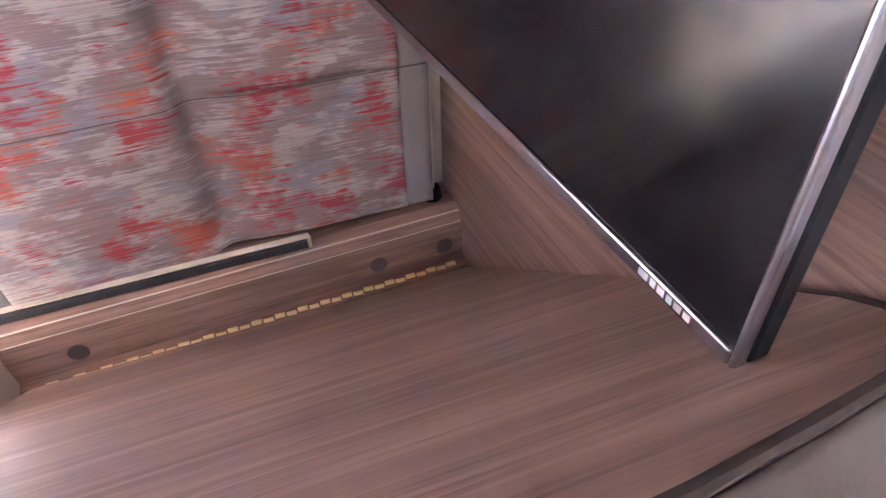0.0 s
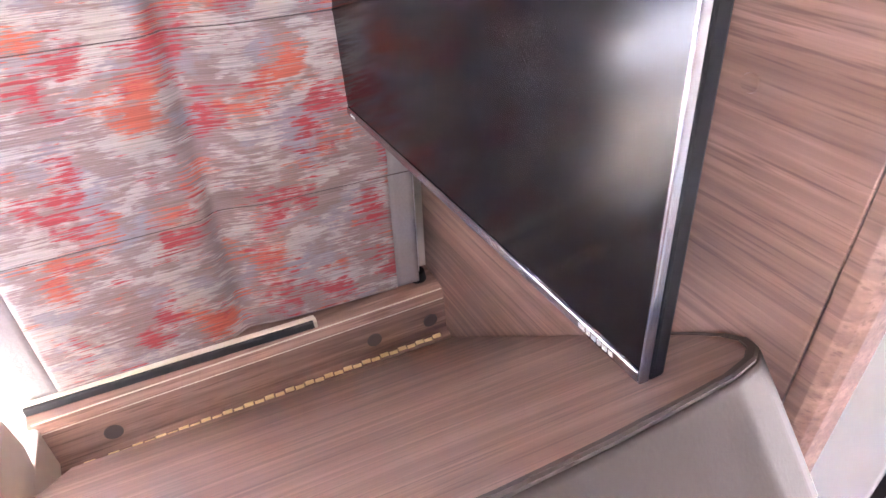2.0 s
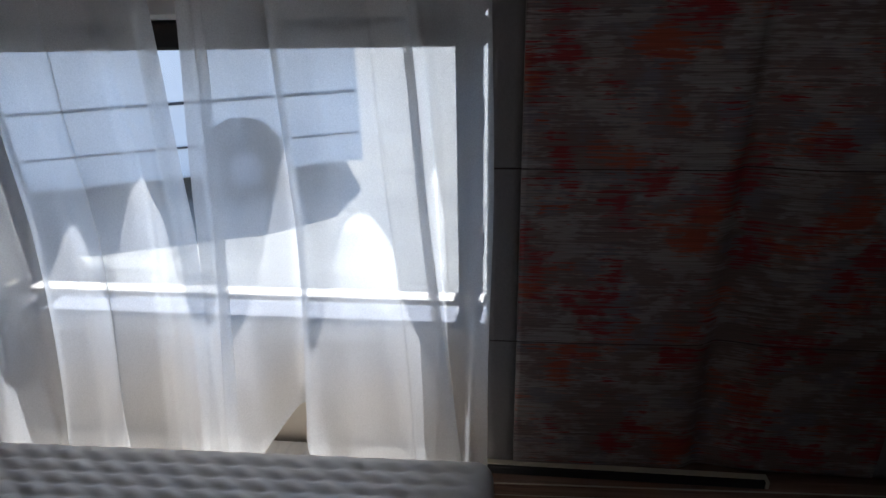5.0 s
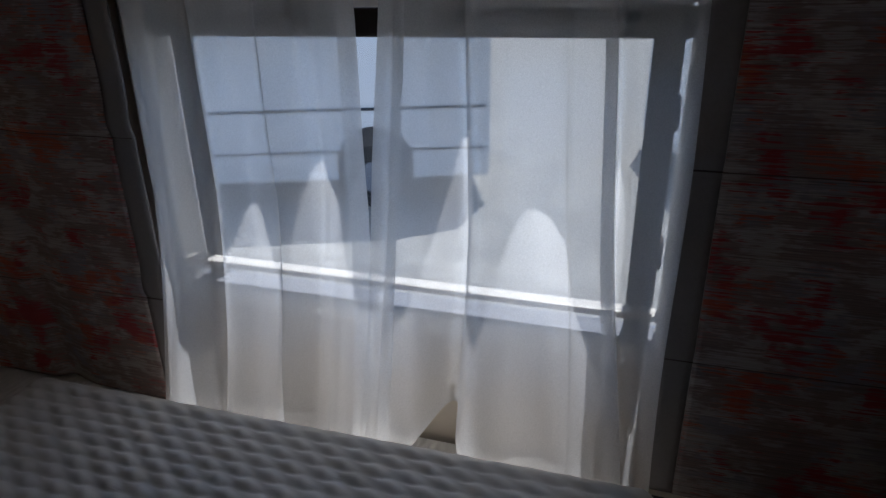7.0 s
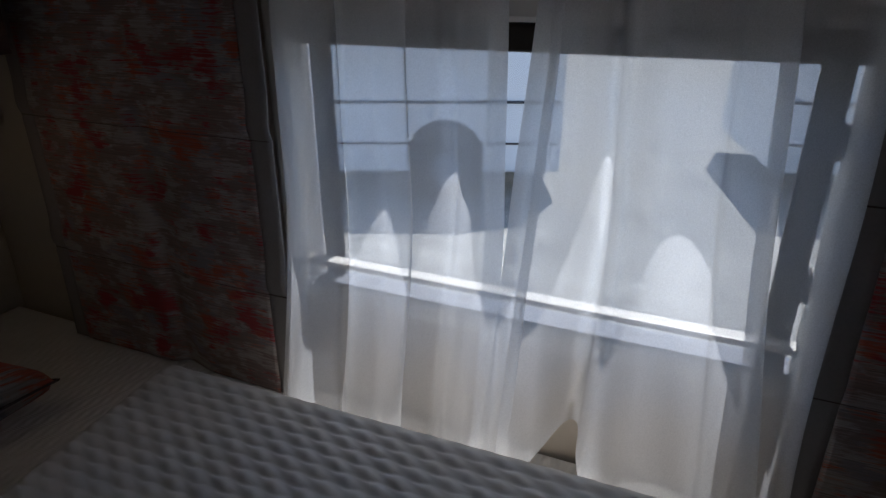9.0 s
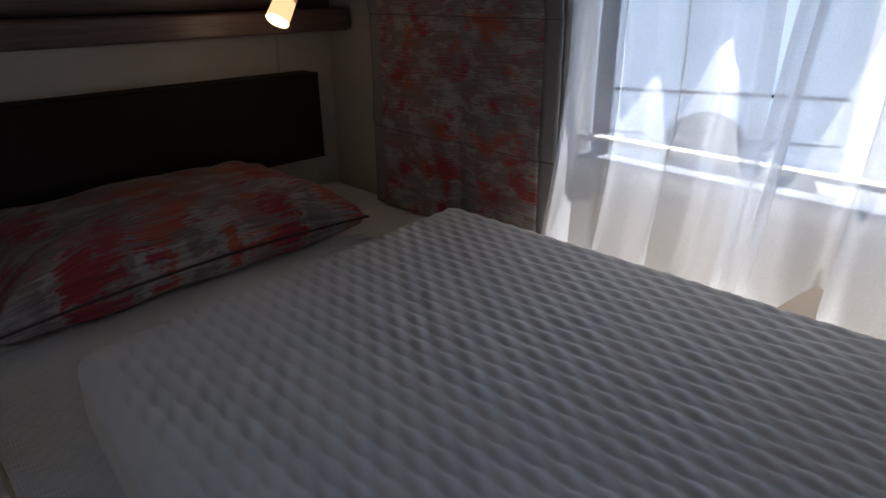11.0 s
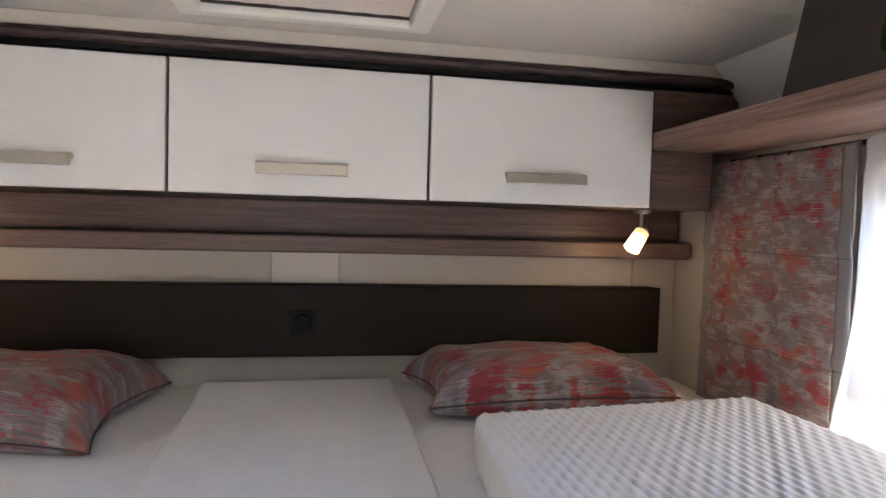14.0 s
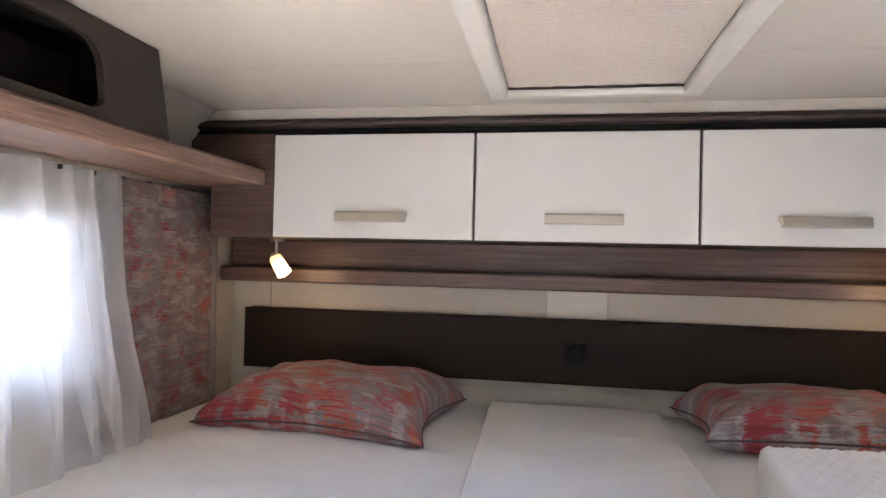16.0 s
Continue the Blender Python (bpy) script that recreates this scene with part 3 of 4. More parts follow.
# ---- cushions ----
def cushion(name, place, sx, sy, h, rot, label, seed, under, droop, ears):
    c = thing(name, place, label, "cushion", "cushions on the bed")
    rng = random.Random(seed)
    ph = [rng.uniform(0, 6) for _ in range(6)]
    M = Matrix.Translation(place) @ rot

    def half(sign):
        def fn(u, v):
            a, b = 2 * u - 1, 2 * v - 1
            x = sx / 2 * a * (1 - 0.15 * (1 - b * b) * abs(a) ** 3)
            y = sy / 2 * b * (1 - 0.15 * (1 - a * a) * abs(b) ** 3)
            f = max(0.0, (1 - a ** 4) * (1 - b ** 4)) ** 0.43
            edge = max(abs(a), abs(b))
            wr = 0.005 * math.sin(7 * a + ph[0] + 3 * b) * math.sin(5 * b + ph[1]) + 0.004 * math.sin(13 * a * b + ph[2])
            # creases that run in from the ears and short puckers along the seam
            ang = math.atan2(b, a)
            wr += 0.010 * abs(a * b) * math.sin(16 * (abs(a) - abs(b)) + ph[3]) + 0.0035 * edge ** 6 * math.sin(22 * ang + ph[4])
            z = f * (h * 0.66 + wr) if sign > 0 else -f ** 0.8 * (under + wr * 0.4)
            z -= droop * max(0.0, -b) * abs(a) ** 2 - ears * max(0.0, b) * (abs(a) ** 5)
            return M @ Vector((x, y, z))
        return fn
    for sign, nm in ((1, "top_cover"), (-1, "bottom_cover")):
        sheet(nm, half(sign), 64, 52, cushion_print, c, "", 0, lambda u, v: (u * sx + seed, v * sy + seed * 0.3))
    pts = [half(1)(u, v) for u, v in [(i / 24, 0) for i in range(24)] + [(1, i / 24) for i in range(24)] + [(1 - i / 24, 1) for i in range(24)] + [(0, 1 - i / 24) for i in range(24)]]
    cu = bpy.data.curves.new("seam_piping", "CURVE")
    cu.dimensions, cu.bevel_depth, cu.bevel_resolution = "3D", 0.0022, 2
    sp = cu.splines.new("POLY")
    sp.points.add(len(pts) - 1)
    for q, p in zip(sp.points, pts):
        q.co = (*p, 1)
    sp.use_cyclic_u = True
    tmp = bpy.data.objects.new("tmp", cu)
    me = bpy.data.meshes.new_from_object(tmp)
    bpy.data.objects.remove(tmp)
    link("seam_piping", me, seam_mat, c)
    return c


cushion("cushion", (-0.624, -0.208, 1.139), 0.620, 0.430, 0.155, pose(0, 0, 0, 1, 0, -5), "red and grey print cushion leaning before the headboard", 1.0, 0.033, 0.014, -0.004)
cushion("cushion", (0.592, -0.148, 1.153), 0.610, 0.345, 0.136, pose(0, 0, 0, 0, 0, 3), "orange and red print cushion behind the loose mattress", 4.0, 0.045, 0.002, -0.006)

# ---- windows, side shelves and curtains ----
def window(name, s):
    w = thing(name, (s * HALF, (WIN["y0"] + WIN["y1"]) / 2, WIN["z0"]), "white-framed acrylic caravan window with blind cassette", "window", kind="structure")
    def slab_x(nm, a, b, y0, y1, z0, z1, m, bev=0.003):
        a, b = sorted((s * a, s * b))
        return part(nm, box(a, b, y0, y1, z0, z1, bev), m, w)
    y0, y1, z0, z1 = WIN["y0"], WIN["y1"], WIN["z0"], WIN["z1"]
    slab_x("window_frame", 1.089, 1.14, y0 - 0.02, y0 + 0.014, z0 - 0.02, z1 + 0.02, white_plastic, 0.006)
    slab_x("window_frame", 1.089, 1.14, y1 - 0.014, y1 + 0.02, z0 - 0.02, z1 + 0.02, white_plastic, 0.006)
    slab_x("window_frame", 1.089, 1.14, y0 + 0.0145, y1 - 0.0145, z1 - 0.012, z1 + 0.02, white_plastic, 0.006)
    slab_x("sill_channel", 1.0995, 1.14, y0 + 0.0145, y1 - 0.0145, z0 - 0.020, z0 + 0.007, print_grey, 0.004)
    slab_x("window_sill", 1.089, 1.099, y0 + 0.0145, y1 - 0.0145, z0 - 0.020, z0 + 0.004, white_plastic, 0.006)
    slab_x("blind_bar", 1.093, 1.115, y0 + 0.0145, y1 - 0.0145, z0 + 0.034, z0 + 0.043, white_plastic, 0.003)
    slab_x("blind_cassette", 1.093, 1.115, y0 + 0.0145, y1 - 0.0145, z1 - 0.042, z1 - 0.0125, dark_brown, 0.004)
    for ya in (y0 + 0.02, y1 - 0.05):
        slab_x("seal", 1.128, 1.136, ya, ya + 0.03, z0 + 0.006, z1 - 0.0125, van_dark, 0.002)
    for zz in (1.38, 1.53):
        slab_x("latch", 1.095, 1.12, y0 + 0.018, y0 + 0.042, zz, zz + 0.035, trim_grey, 0.004)
    g = slab_x("pane", 1.139, 1.143, y0 + 0.014, y1 - 0.014, z0 + 0.004, z1 - 0.012, glass_mat, 0)
    g.visible_shadow = False
    return w


window("window_1", 1)
window("window_2", -1)


def side_shelf(s):
    t = thing("side_shelf", (s * 0.97, -1.0, 1.74), "brown wood shelf box over the side window", "shelf", "side shelves")
    a, b = sorted((s * 0.838, s * (HALF - 0.001)))
    y0 = -2.12 if s < 0 else -1.725
    part("board", prism([(s * 0.838, 1.738), (s * 0.834, 1.744), (s * 0.834, 1.776), (s * 0.839, 1.782), (s * (HALF - 0.002), 1.782), (s * (HALF - 0.002), 1.738)], 1, y0, -0.2575, 0.001), wood_y, t)
    # dark front of the roof cupboard with a rounded opening, leaning in to the ceiling
    pan = bmesh.new()
    ye, yt, yf = -0.67, -0.745, y0
    xb, xt, zb, zt = 0.845, 0.825, 1.7835, CEIL - 0.002
    # opening with rounded corners, in plan y and height
    oy0, oy1, oz0, oz1, rr = y0 + 0.2, -0.862, 1.800, 1.915, 0.045
    hole = []
    for cy, cz, a0 in ((oy1 - rr, oz0 + rr * 0.6, -90), (oy1 - rr, oz1 - rr, 0), (oy0 + rr, oz1 - rr, 90), (oy0 + rr, oz0 + rr * 0.6, 180)):
        for k in range(7):
            a = radians(a0 + 15 * k)
            lean = 0.28 * (cz + rr * math.sin(a) - oz0) if cy > -1.2 else 0.0
            hole.append((cy + rr * math.cos(a) - lean, cz + (rr if math.sin(a) > 0 else rr * 0.6) * math.sin(a)))
    out = [(ye, zb), (yt, zt), (yf, zt), (yf, zb)]

    def at(p, dx):
        k = (p[1] - zb) / (zt - zb)
        return (s * (xb + (xt - xb) * k + dx), p[0], p[1])
    layers = []
    for dx in (0.0, 0.014):
        ov, hv = [pan.verts.new(at(p, dx)) for p in out], [pan.verts.new(at(p, dx)) for p in hole]
        layers.append((ov, hv))
        es = [pan.edges.new((l[i], l[(i + 1) % len(l)])) for l in (ov, hv) for i in range(len(l))]
        bmesh.ops.triangle_fill(pan, use_beauty=True, edges=es)
    for a, b in zip(layers[0], layers[1]):
        for i in range(len(a)):
            j = (i + 1) % len(a)
            pan.faces.new((a[i], a[j], b[j], b[i]))
    # drop the fill that closed the hole
    bad = [f for f in pan.faces if len(f.verts) == 3 and oy0 + 0.004 < f.calc_center_median().y < oy1 - 0.004 and oz0 + 0.004 < f.calc_center_median().z < oz1 - 0.004
           and all(v in layers[0][1] or v in layers[1][1] for v in f.verts)]
    bmesh.ops.delete(pan, geom=bad, context="FACES_ONLY")
    part("cupboard_front", pan, dark_brown, t, "dark brown panel with rounded opening")
    part("cupboard_back", box(*sorted((s * 0.995, s * 1.0)), y0, -0.776, 1.7835, 1.93, 0), dark_brown, t)
    # end and lining are blacked to paint the cupboard's dark inside
    part("cupboard_end_shade", prism([(s * 0.862, 1.7835), (s * 1.095, 1.7835), (s * 1.095, 1.83), (s * 0.99, 1.945), (s * 0.862, 1.945)], 1, -0.775, -0.765), black, t)
    part("cupboard_shade_lining", prism([(s * 0.862, 1.947), (s * 0.984, 1.947), (s * 1.094, 1.829), (s * 1.094, 1.7835), (s * 1.09, 1.7835), (s * 1.09, 1.826), (s * 0.982, 1.942), (s * 0.862, 1.942)], 1, y0, -0.776), black, t)
    r = thing("curtain_rail", (s * 1.03, -1.0, 1.73), "thin white curtain rail under the shelf", "curtain rail", "curtain rails")
    part("rail", box(*sorted((s * 1.044, s * 1.06)), -1.71 if s > 0 else -2.1, -0.12, 1.7265, 1.7375, 0.001), chrome, r)
    for k in range(16):
        y = -0.16 - k * 0.095
        part("glider", box(*sorted((s * 1.047, s * 1.057)), y - 0.003, y + 0.003, 1.716, 1.7262, 0.001), trim_grey, r)
    return t


side_shelf(1)
side_shelf(-1)


def blind_panel(s, y0, y1, z0, z1, folds, seed, label):
    """A flat print curtain panel with grey edges and sewn cross folds."""
    c = thing("side_curtain", (s * 1.06, (y0 + y1) / 2, z0), label, "curtain", "print curtain panels")
    mid = y0 + (y1 - y0) * 0.48

    def fn(ya, yb, lift):
        def f(u, v):
            y, z = ya + (yb - ya) * u, z0 + (z1 - z0) * v
            x = 1.049 - lift
            x += 0.014 * math.exp(-((y - mid) / (0.012 if y > mid else 0.040)) ** 2) * (0.75 + 0.25 * math.sin(5 * z + seed))
            x -= 0.004 * math.sin(9 * y + seed) * math.sin(6 * z + seed)
            for zf in folds:
                x += 0.003 * math.exp(-((z - zf) / 0.004) ** 2) - 0.004 * math.exp(-((z - zf - 0.02) / 0.02) ** 2)
            return (s * x, y, z)
        return f
    b = 0.032
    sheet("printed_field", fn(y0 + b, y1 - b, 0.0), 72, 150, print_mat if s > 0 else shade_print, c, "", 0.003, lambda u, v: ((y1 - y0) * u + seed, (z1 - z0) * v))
    sheet("edge_band", fn(y0, y0 + b - 0.0005, -0.002), 4, 90, grey_cloth, c, "plain grey edge band", 0.004)
    sheet("edge_band", fn(y1 - b + 0.0005, y1, -0.002), 4, 90, grey_cloth, c, "plain grey edge band", 0.004)
    for zf in folds:
        g = fn(y0 + 0.002, y1 - 0.002, 0.0012)
        sheet("fold_seam", lambda u, v: g(u, (zf + 0.0010 * (v - 0.5) - z0) / (z1 - z0)), 60, 1, seam_mat, c, "", 0.002)
    return c


blind_panel(1, -1.735, -1.252, 1.131, 1.722, (1.305, 1.505), 0.4, "red and taupe print curtain panel above the sideboard")
blind_panel(1, -0.622, -0.15, 1.115, 1.722, (1.282, 1.502), 2.3, "red and taupe print curtain panel beside the headboard")
blind_panel(-1, -0.60, -0.115, 1.112, 1.722, (1.264, 1.505), 5.1, "red print curtain panel with shade dimmed into its colour beside the headboard")


def voile(s, label, edge_a, edge_b, hem, folds, seed, lean=0.0):
    """A gathered sheer curtain. edge_a, edge_b: the y of its two edges at a height; hem(u): its lower end."""
    rng = random.Random(seed)
    ph = rng.uniform(0, 6)
    top = 1.727
    way = 1 if edge_b(1.4) > edge_a(1.4) else -1

    def warp(u):
        return u + 0.045 * math.sin(2 * math.pi * u * 1.3 + ph) + 0.02 * math.sin(2 * math.pi * u * 3.1 + 2 * ph)

    def fn(u, v):
        z = hem(u) + (top - hem(u)) * v
        a, b = edge_a(z), edge_b(z)
        k = 1 - v
        full = min(1, 0.25 + k * 1.3)
        end = min(1, u * 9, (1 - u) * 9)
        w = (warp(u) - lean * k) * folds * 2 * math.pi + ph
        big = 0.75 + 0.25 * math.sin(5.1 * u + seed)
        # deep rounded folds whose backs close up and overlap
        low = max(0.0, k - 0.45) / 0.55
        dep = 0.050 * full * big * (1 - 0.5 * low) * math.sin(w) + 0.002 * full * math.sin(2 * w + 1 + 2 * k) + 0.0004 * math.sin(5 * w + 3 * k)
        y = a + (b - a) * u + way * end * (0.012 + 0.020 * full) * big * math.sin(w - 1.44) + 0.003 * math.sin(2.7 * w + 2 * k)
        x = 1.050 - 0.015 * min(1, k * 2.2) - 0.062 * low + dep
        return (s * max(0.978, min(x, 1.086)), y, z)
    c = thing("sheer_curtain", (s * 1.03, edge_a(1.4), 1.1), label, "curtain", "sheer curtains")
    sheet("voile", fn, 220, 60, sheer_mat, c)
    sheet("hem", lambda u, v: tuple(Vector(fn(u, v * 0.035)) + Vector((s * -0.002, 0, 0))), 150, 3, sheer_mat, c)
    sheet("side_hem", lambda u, v: tuple(Vector(fn(u * 0.05, v)) + Vector((s * -0.002, 0, 0))), 5, 60, sheer_mat, c)
    sheet("heading_tape", lambda u, v: tuple(Vector(fn(u, 0.955 + 0.045 * v)) + Vector((s * -0.002, 0, 0))), 150, 3, sheer_mat, c)
    return c


def lerp(z, z0, a, z1, b):
    k = max(0.0, min(1.0, (z - z0) / (z1 - z0)))
    return a + (b - a) * k


def drape(label, knots, about, top_scale, foot_scale, free):
    """A sheer curtain of the east window in laid folds. knots: y, x and hem height along its width; a y that turns back is a lapped fold."""
    top, n = 1.727, len(knots) - 1
    lo = [2 * p - q for p, q in zip(knots[0], knots[1])]
    hi = [2 * p - q for p, q in zip(knots[-1], knots[-2])]
    pts = [lo] + [list(k) for k in knots] + [hi]

    def along(u):
        i = min(int(u * n), n - 1)
        f = u * n - i
        out = []
        for a, b, c, d in zip(*pts[i:i + 4]):
            out.append(0.5 * (2 * b + (c - a) * f + (2 * a - 5 * b + 4 * c - d) * f * f + (3 * b - a - 3 * c + d) * f ** 3))
        return out

    def fn(u, v):
        y, x, hem = along(u)
        z = hem + (top - hem) * v
        up, down = max(0.0, (z - 1.45) / 0.277), max(0.0, (1.45 - z) / 0.33)
        k = 1 + (top_scale - 1) * up + (foot_scale - 1) * down
        w = free(u)
        y = y + w * (about + (y - about) * k - y)
        flat = 1 - 0.6 * up ** 1.5
        x = 1.053 + (x - 1.053) * flat - 0.060 * min(1.0, down) ** 1.5 + 0.004 * up ** 2 * math.sin(u * n * 2.1) + 0.0012 * math.sin(u * 61 + z * 17)
        if x < 0.992:                       # the foot rests softly against the bedding
            x = 0.976 + 0.016 * math.exp((x - 0.992) / 0.016)
        return (min(x, 1.0875), y + 0.002 * math.sin(z * 14 + u * 9), z)
    c = thing("sheer_curtain", (1.03, about, 1.1), label, "curtain", "sheer curtains")
    sheet("voile", fn, n * 16, 60, sheer_mat, c)
    for nm, g, nu, nv in (("hem", lambda u, v: fn(u, v * 0.03), n * 12, 3), ("side_hem", lambda u, v: fn(u * 0.06, v), 8, 60),
                          ("heading_tape", lambda u, v: fn(u, 0.955 + 0.045 * v), n * 12, 3)):
        sheet(nm, lambda u, v: tuple(Vector(g(u, v)) + Vector((-0.002, 0, 0))), nu, nv, sheer_mat, c)
    return c


drape("white sheer curtain gathered beside the window",
      [(-0.940, 1.030, 1.125), (-0.918, 1.030, 1.12), (-0.895, 1.050, 1.12), (-0.874, 1.067, 1.12), (-0.860, 1.073, 1.12), (-0.846, 1.066, 1.12), (-0.826, 1.030, 1.118),
       (-0.832, 1.018, 1.118), (-0.814, 1.034, 1.118), (-0.778, 1.053, 1.116), (-0.742, 1.039, 1.114), (-0.716, 1.074, 1.112), (-0.738, 1.024, 1.112),
       (-0.706, 1.006, 1.112), (-0.680, 1.020, 1.112), (-0.658, 1.034, 1.112), (-0.640, 1.045, 1.112)], -0.66, 0.95, 1.0, lambda u: 1.0)
drape("white sheer curtain with a lit hem before the window",
      [(-0.946, 1.026, 1.128), (-0.960, 1.034, 1.130), (-0.976, 1.024, 1.136), (-0.966, 1.018, 1.14), (-0.990, 1.030, 1.16), (-1.006, 1.048, 1.182), (-1.024, 1.085, 1.20), (-1.038, 1.080, 1.205),
       (-1.046, 1.036, 1.19), (-1.062, 1.022, 1.155), (-1.088, 1.052, 1.150), (-1.122, 1.060, 1.158), (-1.146, 1.050, 1.150), (-1.156, 1.032, 1.142),
       (-1.196, 1.012, 1.135), (-1.182, 1.040, 1.132), (-1.194, 1.078, 1.130), (-1.208, 1.050, 1.128), (-1.230, 1.028, 1.126), (-1.255, 1.030, 1.125)],
      -1.045, 0.84, 1.22, lambda u: 1.0 if u < 0.78 else max(0.0, (1 - u) / 0.22))
voile(-1, "white sheer curtain hanging to the bed", lambda z: lerp(z, 1.1, -0.505, 1.35, -0.553), lambda z: -0.93, lambda u: 1.109 + 0.004 * math.sin(20 * u), 4.6, 5)
voile(-1, "white sheer curtain hanging to the bed", lambda z: -0.96, lambda z: -1.30, lambda u: 1.109 + 0.004 * math.sin(20 * u), 4.6, 6)

# ---- sloping cover by the window ----
# a hinged wood cover that rises from the window ledge to the aisle
SLOPE, HX, HZ = 0.865, 1.012, 1.043


def on_cover(x, y, lift=0.0):
    return (x, y, HZ + SLOPE * (HX - x) + lift)


sb = thing("sloping_cover", (0.8, -1.5, 0), "hinged sloping wood cover with taupe leatherette front", "cabinet")
front_line = [(0.80, -1.272), (0.715, -1.318), (0.640, -1.385), (0.580, -1.462), (0.542, -1.53), (0.541, -1.58), (0.545, -1.635), (0.551, -1.682), (0.557, -1.720), (0.566, -1.746), (0.578, -1.764), (0.594, -1.778), (0.616, -1.787), (0.645, -1.790), (0.69, -1.788)]
back_line = [(0.69, -1.785), (HX + 0.007, -1.765), (HX - 0.011, -1.272)]


def inset(line, d):
    out = []
    for i, p in enumerate(line):
        a, b = Vector(line[max(0, i - 1)]), Vector(line[min(len(line) - 1, i + 1)])
        t = (b - a).normalized()
        out.append((p[0] - t.y * d, p[1] + t.x * d))
    return out


def plate(lines, lifts, closed_top):
    bm = bmesh.new()
    loops = [[bm.verts.new(on_cover(x, y, z)) for x, y in ln] for ln, z in zip(lines, lifts)]
    for a, b in zip(loops, loops[1:]):
        n = len(a)
        for i in range(n if closed_top else n - 1):
            j = (i + 1) % n
            bm.faces.new((a[i], a[j], b[j], b[i]))
    if closed_top:
        bm.faces.new(loops[0]), bm.faces.new(loops[-1][::-1])
    return bm


inner_line = inset(front_line[:-1], 0.0062)
ring = inner_line + back_line
part("flap", plate([ring, ring], (-0.018, 0.0), True), wood_y, sb, "brown wood-decor flap")
part("edging", plate([inset(front_line, 0.0062), inset(front_line, 0.0058), inset(front_line, 0.002), front_line, front_line], (-0.016, 0.0008, 0.0012, -0.001, -0.02), False), trim_grey, sb, "grey-brown edging band")
nrm = Vector((-SLOPE, 0, -1)).normalized()        # down and out, square to the flap


def front_fn(u, v):
    k = u * (len(front_line) - 1)
    i = min(int(k), len(front_line) - 2)
    p = Vector(front_line[i]).lerp(Vector(front_line[i + 1]), k - i)
    q = Vector(on_cover(p.x, p.y, -0.004))
    run = 0.135
    if v < 0.55:
        d = v / 0.55 * run
        bulge = 0.007 * math.sin(v / 0.55 * math.pi / 2)
        q += nrm * d + Vector((-0.3, -1.0 if u > 0.55 else 0, 0)) * bulge
    else:
        a = min(1.0, (v - 0.55) / 0.2) * math.pi * 0.42
        q += nrm * (run + 0.035 * math.sin(a)) + Vector((0.757, 0, -0.654)) * 0.035 * (1 - math.cos(a)) + Vector((-0.3, -1.0 if u > 0.55 else 0, 0)) * 0.007
        q.z -= max(0.0, v - 0.75) / 0.25 * (q.z - 0.02)
    q.y = max(q.y, -1.812)
    return tuple(q)


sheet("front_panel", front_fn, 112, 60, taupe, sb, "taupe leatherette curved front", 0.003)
part("end_panel", prism([(0.80, 0.96), (HX, 0.96), (HX, HZ - 0.03), (0.80, on_cover(0.80, 0)[2] - 0.03)], 1, -1.282, -1.273), wood_y, sb)
part("body", box(0.55, HX, -1.75, -1.283, 0.0, 0.955, 0.003), wood_y, sb)
kn = None
for i in range(36):
    y = -1.275 - i * 0.01345
    if kn is None:
        o = part("hinge_knuckle", rod((0, 0.0058, 0), (0, -0.0058, 0), 0.0029, None, 10), brass, sb, "", True)
        kn = o.data
    else:
        o = link("hinge_knuckle", kn, None, sb)
    o.location = (HX - 0.007 + 0.018 * i / 35 + (0.0004 if i % 2 else -0.0004), y, HZ + (0.0018 if i % 2 else 0.0003))
skew = Matrix.Translation((1.03, -1.76, 0)) @ pose(0, 0, 0, 0, 0, 2.0) @ Matrix.Translation((-1.03, 1.76, 0))
ld = thing("window_ledge", (1.05, -1.5, HZ), "brown wood ledge box under the curtain panel", "ledge")
part("ledge", prism([(1.0185, HZ - 0.08), (1.0185, HZ), (1.034, HZ + 0.004), (1.038, 1.102), (1.043, 1.113), (1.056, 1.116), (HALF - 0.001, 1.116), (HALF - 0.001, HZ - 0.08)], 1, -1.766, -1.245, 0.0008), wood_y, ld)
for x, z in ((1.0372, 1.0984), (1.0418, 1.1120)):
    part("groove", box(x, x + 0.0022, -1.764, -1.25, z, z + 0.0010, 0), cream, ld)
for y in (-1.322, -1.657, -1.742):
    part("cover_cap", rod((1.0375, y, 1.067), (1.0345, y, 1.067), 0.0115, 0.0105, 24), cap_mat, ld)
for o in ld.children:
    o.matrix_basis = skew
bt = thing("curtain_batten", (1.052, -1.4, 1.116), "cream batten with dark rubber lip below the curtain panel", "batten")
part("batten", box(1.0405, 1.0485, -1.584, -1.245, 1.1275, 1.1292, 0.0004), cream, bt)
part("rubber_lip", box(1.0365, 1.0465, -1.581, -1.245, 1.1163, 1.1270, 0.0015), rubber, bt)
part("end_cap", box(1.0370, 1.0470, -1.5855, -1.5815, 1.1163, 1.1270, 0.0008), cream, bt)
po = thing("curtain_rod", (1.078, -1.742, 1.11), "slim upright metal curtain guide rod", "rod")
part("rod", rod((1.074, -1.741, 1.130), (1.074, -1.741, 1.73), 0.0035, None, 12), chrome, po)
part("foot_cap", rod((1.074, -1.741, 1.1165), (1.074, -1.741, 1.131), 0.0125, 0.010, 20), black, po)

